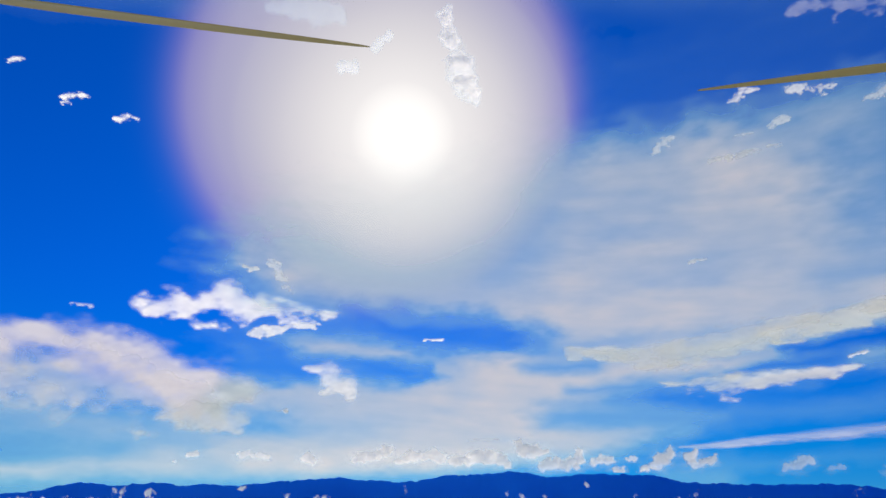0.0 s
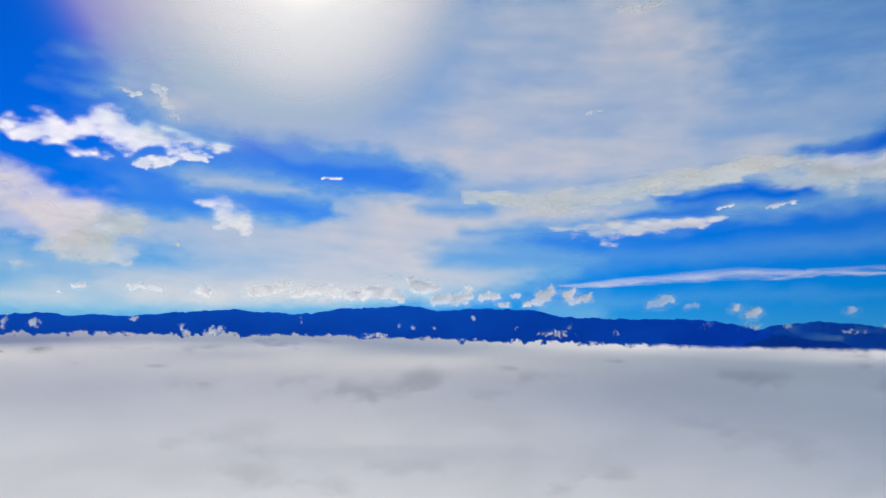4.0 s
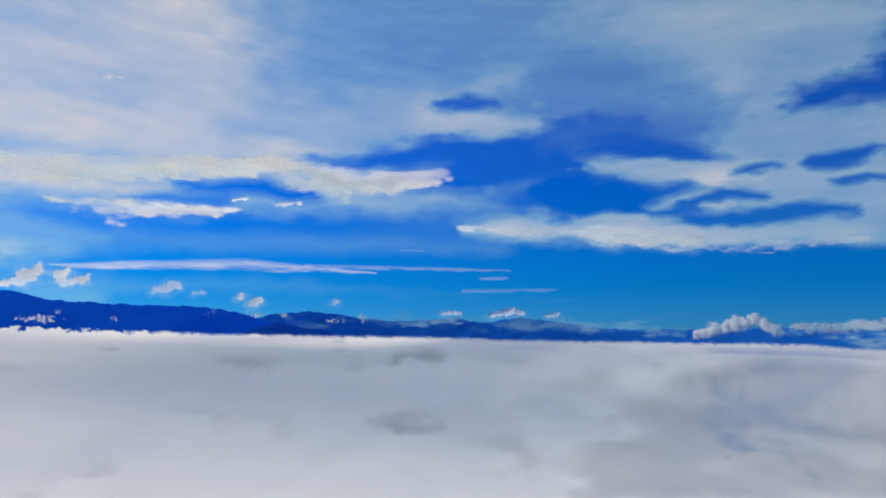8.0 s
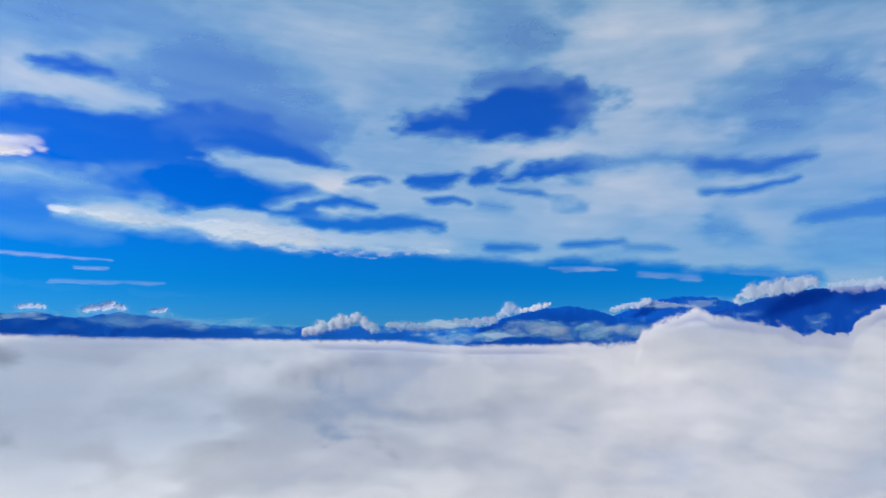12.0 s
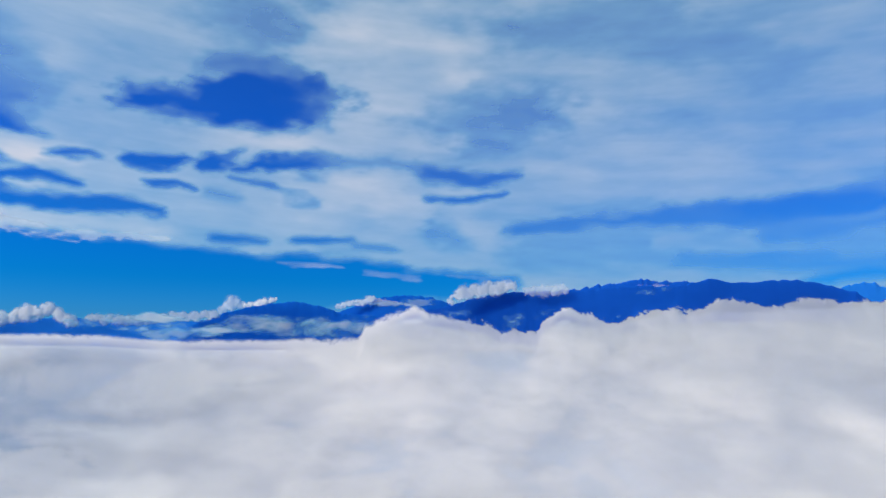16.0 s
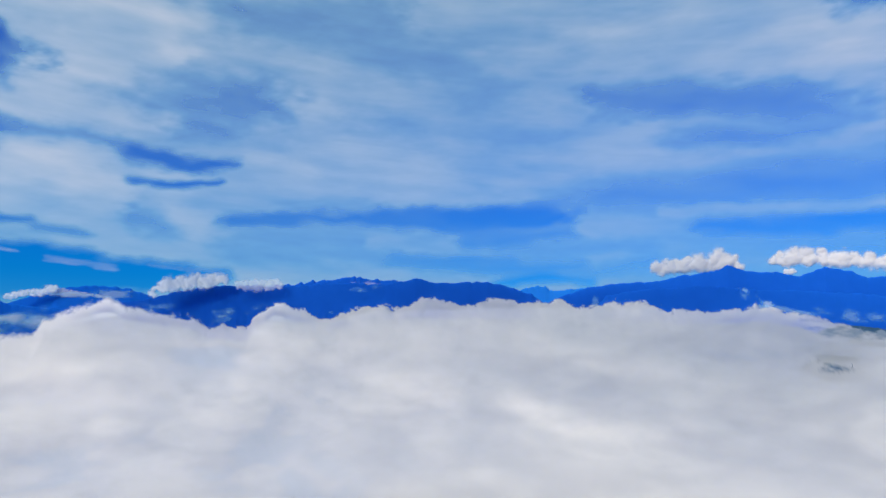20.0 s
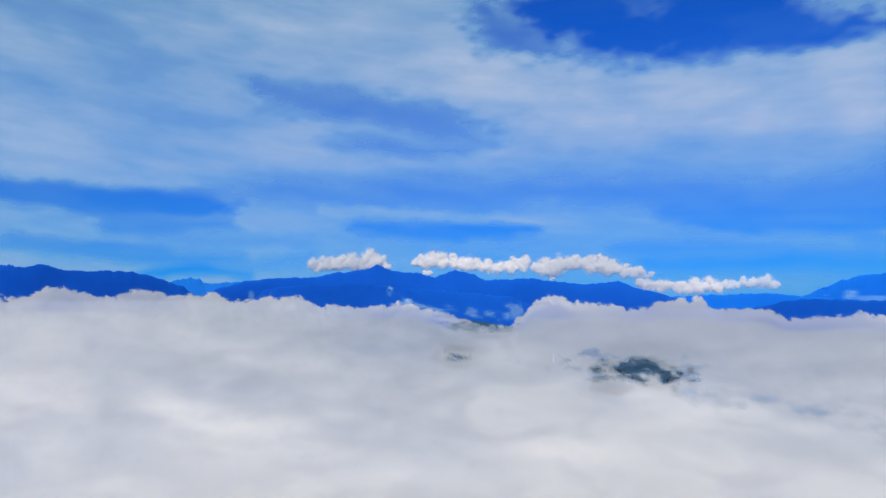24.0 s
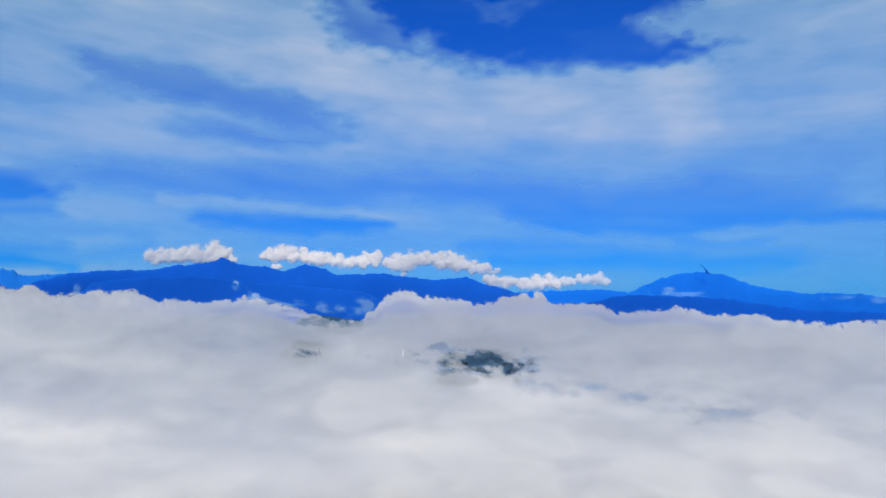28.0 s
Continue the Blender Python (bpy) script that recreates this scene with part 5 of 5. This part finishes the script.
gap(163.4, -2.44, 2.44, 0.49, 0.45)
gap(162.4, 0.78, 3.91, 0.59, 0.5)
gap(160.5, 1.81, 2.93, 0.49, 0.35)
THIN_SHADED_PLACES = []


def thin_shaded_place(amount, soft, *points):
    """Where the sea of cloud wears thin, some of it standing in for shade, along a few places (bearing, elevation, half
    width).
    """
    THIN_SHADED_PLACES.append((amount, soft, points))


thin_shaded_place(0.45, 0.68, (0.58, -3.40, 0.27), (4.1, -3.9, 0.63), (7.7, -2.6, 0.56))
thin_shaded_place(0.3, 0.49, (16.16, -2.54, 0.24), (19.53, -2.61, 0.24))
thin_shaded_place(0.25, 0.59, (10.97, -4.04, 0.23), (14.04, -4.04, 0.28))
thin_shaded_place(0.4, 0.59, (31.86, -2.00, 0.28), (35.5, -2.3, 0.41))
thin_shaded_place(0.35, 0.59, (42.74, -2.33, 0.26), (46.3, -1.7, 0.38), (48.98, -1.33, 0.21))
thin_shaded_place(0.3, 0.29, (39.69, -0.52, 0.13), (40.96, -0.51, 0.13))
thin_shaded_place(0.3, 0.39, (50.83, -0.47, 0.12), (53.18, -0.44, 0.12))
thin_shaded_place(0.3, 1.17, (-6.3, -10.7, 0.55), (0.2, -11.4, 0.49))
thin_shaded_place(0.3, 0.88, (19.6, -10.5, 0.35), (23.4, -9.8, 0.44))
thin_shaded_place(0.3, 0.88, (46.1, -7.0, 0.37), (49.0, -7.3, 0.36))
thin_shaded_place(0.16, 0.68, (-11.23, -7.23, 0.16), (-5.74, -6.95, 0.21))
thin_shaded_place(0.16, 0.68, (3.05, -9.89, 0.17), (11.13, -9.83, 0.26))
thin_shaded_place(0.15, 0.88, (33.6, -6.5, 0.36), (36.7, -6.8, 0.35))
thin_shaded_place(0.15, 0.59, (28.08, -5.99, 0.23), (30.87, -5.92, 0.27))
thin_shaded_place(0.2, 0.39, (-4.42, -2.98, 0.17), (-1.56, -2.85, 0.18))
thin_shaded_place(0.15, 0.59, (-12.24, -3.03, 0.16), (-9.75, -3.21, 0.16))
thin_shaded_place(0.35, 0.29, (-27.56, 0.24, 0.16), (-26.21, 0.09, 0.25))
thin_shaded_place(0.4, 0.24, (-22.20, -0.51, 0.12), (-21.54, -0.54, 0.14))
thin_shaded_place(0.45, 0.24, (-17.22, -0.34, 0.09), (-16.70, -0.38, 0.11))
thin_shaded_place(0.35, 0.24, (-15.54, -0.59, 0.12), (-14.84, -0.63, 0.14))
thin_shaded_place(0.3, 0.24, (-18.29, -0.43, 0.09), (-17.77, -0.47, 0.10))
thin_shaded_place(0.35, 0.24, (-28.65, -0.79, 0.08), (-28.20, -0.83, 0.10))
thin_shaded_place(0.4, 0.24, (-11.50, -0.15, 0.06), (-11.13, -0.19, 0.07))
thin_shaded_place(0.4, 0.24, (-10.22, -0.18, 0.10), (-9.66, -0.23, 0.11))
thin_shaded_place(0.4, 0.24, (-6.28, 0.22, 0.16), (-5.34, 0.18, 0.18))
thin_shaded_place(0.4, 0.24, (-4.35, 0.15, 0.13), (-3.59, 0.11, 0.15))
thin_shaded_place(0.35, 0.24, (-1.65, 0.13, 0.13), (-0.89, 0.09, 0.15))
thin_shaded_place(0.25, 0.24, (-30.06, -0.48, 0.08), (-29.62, -0.51, 0.10))
thin_shaded_place(0.25, 0.24, (-25.94, -0.28, 0.06), (-25.63, -0.32, 0.07))
thin_shaded_place(0.2, 0.24, (4.23, -4.54, 0.09), (4.79, -4.57, 0.11))
thin_shaded_place(0.3, 0.29, (40.21, -0.58, 0.19), (40.92, -0.58, 0.19))
thin_shaded_place(0.3, 0.49, (45.71, -1.69, 0.19), (48.84, -1.47, 0.24))
thin_shaded_place(0.3, 0.98, (68.1, -3.7, 0.36), (74.4, -2.5, 0.43))
thin_shaded_place(0.22, 1.95, (69.3, -6.6, 0.86), (76.9, -6.6, 1.63))
thin_shaded_place(0.45, 0.59, (72.49, -8.52, 0.29), (77.5, -8.8, 0.36))
thin_shaded_place(0.2, 0.68, (45.81, -6.95, 0.23), (49.13, -6.94, 0.27))
thin_shaded_place(0.14, 1.27, (55.3, -8.0, 0.54), (56.7, -10.2, 0.53))
thin_shaded_place(0.14, 1.17, (61.0, -1.9, 0.37), (66.8, -2.3, 0.36))
thin_shaded_place(0.25, 0.59, (44.72, -1.98, 0.21), (47.02, -2.00, 0.21))
thin_shaded_place(0.2, 1.07, (66.9, -4.1, 0.37), (72.1, -3.3, 0.47))
thin_shaded_place(0.16, 1.46, (75.5, -5.7, 1.11), (78.3, -6.6, 0.91))
thin_shaded_place(0.42, 0.59, (72.18, -8.49, 0.27), (75.97, -8.72, 0.27))
thin_shaded_place(0.2, 0.68, (44.37, -7.38, 0.20), (48.55, -7.44, 0.21))
thin_shaded_place(0.15, 0.98, (56.3, -4.8, 0.45), (60.4, -5.7, 0.45))
thin_shaded_place(0.3, 1.17, (72.0, -8.4, 0.60), (73.7, -8.5, 0.61))
thin_shaded_place(0.16, 1.46, (74.3, -3.9, 0.32), (80.3, -4.4, 0.51))
thin_shaded_place(0.15, 1.17, (102.5, -3.3, 0.38), (107.3, -3.4, 0.38))
thin_shaded_place(0.16, 1.95, (114.9, -3.8, 0.93), (118.5, -4.6, 0.91))
thin_shaded_place(0.12, 1.95, (91.4, -7.7, 0.71), (98.8, -8.2, 0.90))
thin_shaded_place(0.12, 1.95, (124.7, -4.4, 0.79), (129.7, -3.3, 0.77))
thin_shaded_place(0.14, 1.46, (117.3, -2.3, 0.46), (121.1, -2.5, 0.47))
thin_shaded_place(0.12, 2.44, (131.6, -5.8, 1.11), (138.2, -3.4, 0.93))
thin_shaded_place(0.12, 2.44, (104.1, -7.7, 0.82), (113.1, -7.6, 1.05))
# shadow line behind the nearer cloud's edge, drawn as thinness
thin_shaded_place(0.65, 0.59, (178.74, -4.39, 0.23), (184.90, -4.84, 0.22), (192.90, -5.75, 0.21), (198.82, -6.16, 0.19))
thin_shaded_place(0.3, 1.46, (180.6, -3.3, 0.82), (189.1, -4.2, 0.86), (197.9, -5.2, 0.87))
thin_shaded_place(0.14, 1.95, (143.4, 1.3, 0.36), (151.3, -0.5, 0.65), (158.8, -0.4, 0.48))
thin_shaded_place(0.12, 2.44, (148.0, -6.8, 0.88), (155.1, -5.1, 0.73))


def front_distance(b, e):
    """How far the cloud's upper side stands in a direction: flat sea to the one hand, a bank rising forward on the other."""
    bank = ease(b, 84, 114)
    top, low = np.tan(np.radians(np.interp(b, BROAD_AT, BROAD_UP))), math.tan(radians(-15.6))
    times = (2840 - 1420 * bank) / 330
    slope = (times * top - low) / (times - 1)
    up = np.tan(np.radians(e))
    r = 330 * (slope - low) / (slope - (top - 0.005 * np.log1p(np.exp(np.clip((top - up) / 0.005, -30, 200)))))
    r = r * (1 + 0.35 * np.maximum(0, up - top))
    # the far fringe swells up a little
    return r * (1 - 0.34 * ease(b, 30, 62) * (1 - bank) * ease(np.degrees(up - top), -2.6, 0.0)), bank


def heaps(b, e, cell, seed):
    return (0.55 * (domes(b / (1.6 * cell), e / (1.3 * cell) + 40, seed) - 0.55) + 0.26 * (domes(b / (0.7 * cell), e / (0.6 * cell) + 40, seed + 3) - 0.5)
            + 0.22 * fbm(b / (0.45 * cell), e / (0.4 * cell), 4, seed + 6, 0.6))


def cloud_front(name, label, start, stop, seed):
    """The sea of cloud: billows, thin places and a heaped upper edge."""
    bottom = -15.6
    us = np.arange(start, stop, 0.1)
    top = cloud_edge(us)
    vs, rest = np.linspace(-1.0, 2.4, 58), np.linspace(0, 1, 92)[1:]
    e = np.concatenate((top[None, :] - vs[:, None], (top - 2.4)[None, :] + (bottom - (top - 2.4))[None, :] * rest[:, None]), 0)
    b = np.broadcast_to(us, e.shape).copy()
    drop = top[None, :] - e
    r, bank = front_distance(b, e)
    wb, we = b + 0.3 * fbm(b / 1.8, e / 1.5, 2, seed + 1), e + 0.25 * fbm(b / 1.8, e / 1.5, 2, seed + 2)
    tuft = (0.75 + 0.5 * fbm(b / 2.2, e * 0, 3, seed + 8)) * 1.15 * heaps(wb, we, 0.55, seed + 50)
    tuft = tuft * (1 - 0.65 * ease(b, 16, 32)) * (1 + 0.45 * ease(-b, 0, 14))
    torn_edge = np.maximum(bank, ease(b, 90, 97))
    inside = drop + torn_edge * (heaps(wb, we, 1.0, seed) + 0.55 * heaps(wb, we, 0.5, seed + 70)) + (1 - torn_edge) * tuft
    cover = ease(inside, 0.0, 0.16 + 0.08 * bank + 0.3 * ease(b, 92, 97) * ease(-b, -112, -106) + 0.25 * ease(b, 16, 32) * (1 - bank))
    squeeze = 1.0 + 0.9 * (1 - bank) * ease(-drop, -4.5, -0.5)
    fleck = fbm(b / 1.6, e * squeeze / 0.7, 5, seed + 31, 0.58)
    broad = fbm(b / 6, e * squeeze / 2.4, 4, seed + 33)
    patch = fbm(b / 11, e * squeeze / 4.2, 3, seed + 37, 0.45)
    # broad soft shading of the sea, put in as thinner cover
    cover *= 1 - (0.07 + 0.19 * ease(b, 46, 74)) * ease(0.1 * fleck + patch, -0.5, 0.8)
    # heaps of the sea: dense on their round tops, the shade of the creases between put in as thin cover
    hb, he = b + 2.4 * fbm(b / 6, e / 2.6, 3, seed + 91, 0.45), e + 1.0 * fbm(b / 6, e / 2.6, 3, seed + 94, 0.45)
    heap = 0.6 * lumps(hb / 8.0, he / 3.0 + 50, seed + 96) + 0.4 * lumps(hb / 4.0, he / 1.6 + 50, seed + 98)
    cover *= 1 - (0.04 + 0.33 * ease(b, 43, 73) - 0.14 * ease(b, 105, 140)) * ease(0.62 - heap, 0.0, 0.55) * ease(drop, 0.1, 0.9)
    hazy = fbm(b / 2.6, e * squeeze / 1.1, 3, seed + 39, 0.45)
    for b0, e0, w, h, amount in GAPS:
        near = np.abs(us - b0) < 2.2 * w
        d = ((b[:, near] - b0) / w) ** 2 + ((e[:, near] - e0) / h) ** 2
        torn = 1.5 * fleck[:, near] + 0.6 * broad[:, near] if amount > 0.3 else 1.1 * hazy[:, near]
        cover[:, near] *= 1 - amount * ease(0.75 - d + 1.5 * torn, 0.0, 1.5) * ease(-d, -2.6, -0.6)
    for amount, soft, points in THIN_SHADED_PLACES:
        near = (us > min(p[0] for p in points) - 4 - 2 * soft) & (us < max(p[0] for p in points) + 4 + 2 * soft)
        inside_it = along_line(wb[:, near] + 0.9 * hazy[:, near], we[:, near] + 0.5 * hazy[:, near] + 0.25 * fleck[:, near], points)[0]
        cover[:, near] *= 1 - 0.6 * amount * ease(inside_it / soft + 0.8 * fleck[:, near] + 1.6 * hazy[:, near], -1.2, 1.6)
    calm = 1 / (1 + (np.maximum(0, drop) / 2.2) ** 2)
    swell = 0.9 * fbm(b / 8, e / 3.4, 3, seed + 11) + 1.7 * (lumps(b / 9, e / 3.6 + 50, seed + 15) - 0.4) + 0.7 * (lumps(b / 4.5, e / 2.0 + 50, seed + 16) - 0.4)
    billow = bank * calm * (0.55 * (lumps(wb / 1.7, we / 1.3 + 50, seed + 17) - 0.4) + 0.10 * (lumps(wb / 0.7, we / 0.6 + 50, seed + 19) - 0.4))
    billow = billow + (1 - bank) * calm * 0.35 * (lumps(wb / 0.9, we / 0.6 + 50, seed + 23) - 0.4)
    relief = (0.008 + 0.024 * bank + 0.016 * bank * calm) * (0.15 + 0.85 * ease(e, -13, -4))
    r = r * (1 - relief * (swell + billow)) + 0.02 * r * np.exp(-np.maximum(0, inside) / 0.2)
    x, y = r * np.sin(np.radians(b)), r * np.cos(np.radians(b))
    # the sea's swells rise and fall under an even edge
    z = EYE + r * np.tan(np.radians(e)) + r * (1 - 0.6 * bank) * (0.0015 + 0.003 * ease(b, 45, 75)) * (swell + 0.4) * ease(drop, 0.15, 2.2) * (0.3 + 0.7 * ease(e, -14, -7))
    keep = np.maximum(cover[:-1, :-1], cover[1:, 1:]) > 0.015
    me, used = net(name, np.stack((x, y, z), -1), keep)
    attribute(me, "cover", cover.ravel()[used])
    attribute(me, "lit_through", (0.01 + 0.44 * ease(b, 62, 100) - 0.06 * ease(b, 120, 150)).ravel()[used])
    me.materials.append(BANK)
    return tagged(new(name, me), label, "cloud sea", kind="structure")


# a sheet added behind the sea to carry the blue-grey of its shade
lower_b, lower_e = np.meshgrid(np.arange(-46, 212, 0.5), np.linspace(-16, 1.5, 90))
lower_e = lower_e + (np.minimum(cloud_edge(lower_b) - 0.9, 1.5) - 1.5) * (lower_e + 16) / 17.5
lower_r = front_distance(lower_b, lower_e)[0] * (1.16 + 0.02 * fbm(lower_b / 3, lower_e / 1.5, 3, 905))
me, used = net("lower_shade_cloud", np.stack((lower_r * np.sin(np.radians(lower_b)), lower_r * np.cos(np.radians(lower_b)), EYE + lower_r * np.tan(np.radians(lower_e))), -1))
attribute(me, "cover", np.ones(len(used)))
me.materials.append(LOWER_SHADE)
tagged(new("lower_shade_cloud", me), "lower cloud sheet with blue-grey shade in its colour", "cloud sea", kind="structure")
cloud_front("cloud_sea_front", "soft white sea of cloud swelling into a heaped bank", -46, 212, 810)


# ---------------------------------------------------------------- wooded hill in the cloud's gap, with its masts
def part(name, bm, mat, parent, label=""):
    me = bpy.data.meshes.new(name)
    bm.to_mesh(me)
    bm.free()
    me.materials.append(mat)
    ob = new(name, me)
    ob.parent = parent
    return tagged(ob, label)


hill_b, hill_e = np.meshgrid(np.arange(154, 192, 0.1), np.arange(-6.5, -0.1, 0.06))
# two knolls stand close under the cloud, the rest lies deeper
knoll = np.minimum(np.hypot((hill_b - 160.5) / 2.8, (hill_e + 1.9) / 1.1), np.hypot((hill_b - 175.0) / 6.5, (hill_e + 2.9) / 1.7)) + 0.8 * fbm(hill_b / 1.4, hill_e / 0.6, 4, 267)
hill_r = front_distance(hill_b, hill_e)[0] * (1.10 + 0.17 * ease(knoll, 0.45, 1.0)) + 6 * domes(hill_b / 0.35, hill_e / 0.22 + 60, 263) + 8 * fbm(hill_b / 3, hill_e / 1.2, 4, 261)
hill_x, hill_y = hill_r * np.sin(np.radians(hill_b)), hill_r * np.cos(np.radians(hill_b))
hill_z = EYE + hill_r * np.tan(np.radians(hill_e))
me, used = net("wooded_hill", np.stack((hill_x, hill_y, hill_z), -1))
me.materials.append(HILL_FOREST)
tagged(new("wooded_hill", me), "dark wooded hilltop showing through thin cloud", "hill")


def metal(name, colour, rough):
    m, n, l = material(name)
    tex, ramp_node = n.new("ShaderNodeTexNoise"), n.new("ShaderNodeMixRGB")
    tex.inputs["Scale"].default_value = 40
    ramp_node.inputs["Color1"].default_value, ramp_node.inputs["Color2"].default_value = (*[c * 0.8 for c in colour], 1), (*colour, 1)
    body, o = n.new("ShaderNodeBsdfPrincipled"), n.new("ShaderNodeOutputMaterial")
    body.inputs["Roughness"].default_value = rough
    l.new(tex.outputs["Fac"], ramp_node.inputs["Fac"])
    l.new(ramp_node.outputs[0], body.inputs["Base Color"])
    l.new(body.outputs[0], o.inputs["Surface"])
    return m


WHITE_STEEL = metal("white_steel", (0.93, 0.93, 0.92), 0.5)
DARK_STEEL = metal("dark_steel", (0.06, 0.09, 0.14), 0.6)
BLADE = metal("propeller_plastic", (0.36, 0.29, 0.10), 0.45)


def tube(bm, a, b, radius, thin=None, sides=8):
    """A tapered rod from a to b."""
    a, b = Vector(a), Vector(b)
    turn = (b - a).to_track_quat("Z", "Y").to_matrix().to_4x4()
    bmesh.ops.create_cone(bm, cap_ends=True, segments=sides, radius1=radius, radius2=radius if thin is None else thin, depth=(b - a).length,
                          matrix=Matrix.Translation((a + b) / 2) @ turn)


def mast(b, e, r, tall, mat, label):
    """A lattice mast: three legs, rings of bracing, a top pole."""
    top = Vector((0, 0, EYE)) + way(b, e) * r
    base = top - Vector((0, 0, tall))
    ob = new("mast", None)
    ob.location = base
    feet = [Vector((math.cos(a), math.sin(a), 0)) * tall * 0.09 for a in (0.3, 2.4, 4.5)]
    for p in feet:
        bm = bmesh.new()
        tube(bm, p, p * 0.35 + Vector((0, 0, tall * 0.8)), tall * 0.024, tall * 0.016, 6)
        part("leg", bm, mat, ob)
    bm = bmesh.new()
    for k in range(9):
        t0, t1 = k / 9, (k + 1) / 9
        for i in range(3):
            p, q = feet[i], feet[(i + 1) % 3]
            tube(bm, p * (1 - 0.65 * t0) + Vector((0, 0, tall * 0.8 * t0)), q * (1 - 0.65 * t1) + Vector((0, 0, tall * 0.8 * t1)), tall * 0.005, sides=4)
    part("bracing", bm, mat, ob)
    bm = bmesh.new()
    tube(bm, (0, 0, tall * 0.78), (0, 0, tall), tall * 0.022, tall * 0.012, 6)
    part("pole", bm, mat, ob)
    return tagged(ob, label, "mast")


mast(168.20, -1.49, 775, 10, WHITE_STEEL, "tall white steel lattice mast standing out of cloud")
mast(161.16, -1.49, 775, 5, DARK_STEEL, "small dark steel mast on a clouded hill")


# ---------------------------------------------------------------- the aircraft's propeller blades above the lens
def propeller_blade(b1, e1, b2, e2, near, droop, wide):
    """A slim twisted blade from its tip (b1, e1) to its root (b2, e2)."""
    tip, root = way(b1, e1) * near, way(b2, e2) * near * math.sin(radians(e1)) / math.sin(radians(e2))
    axis = (root - tip).normalized()
    side = axis.cross(Vector((0, 0, 1))).normalized()
    rise = side.cross(axis)
    if rise.z < 0:
        side, rise = -side, -rise
    bm = bmesh.new()
    rings_made, count, ring = [], 40, 14
    for k in range(count):
        t = k / (count - 1)
        chord = 0.0005 + wide * min(1.0, (t * 1.25) ** 0.62) * (1 - 0.18 * max(0, t - 0.75) / 0.25)
        twist = radians(8 + 16 * t)
        mid = tip.lerp(root, t) + rise * droop * math.sin(math.pi * t)
        loop = []
        for i in range(ring):
            a = 2 * math.pi * i / ring
            u, v = math.cos(a) * chord, math.sin(a) * chord * 0.11 + 0.0012 * t * (1 - math.cos(a) ** 2)
            loop.append(bm.verts.new(mid + side * (u * math.cos(twist) - v * math.sin(twist)) + rise * (u * math.sin(twist) + v * math.cos(twist))))
        rings_made.append(loop)
    for p, q in zip(rings_made, rings_made[1:]):
        for i in range(ring):
            bm.faces.new((p[i], p[(i + 1) % ring], q[(i + 1) % ring], q[i])).smooth = True
    bm.faces.new(rings_made[0])
    ob = new("propeller_blade", None)
    ob.location = Vector((0, 0, EYE))
    bm.faces.new(rings_made[-1][::-1])
    part("blade", bm, BLADE, ob)
    bm = bmesh.new()
    tube(bm, root - axis * 0.004, root + axis * 0.012, 0.006, 0.0075, 16)
    part("root_cuff", bm, DARK_STEEL, ob, "dark root cuff")
    return tagged(ob, "slim olive-grey twisted plastic propeller blade at rest", "propeller", "propeller blades")


propeller_blade(-8.01, 38.58, -43.77, 33.75, 0.36, -0.0005, 0.0058)
propeller_blade(24.40, 33.02, 41.05, 30.34, 0.4, 0, 0.0025)
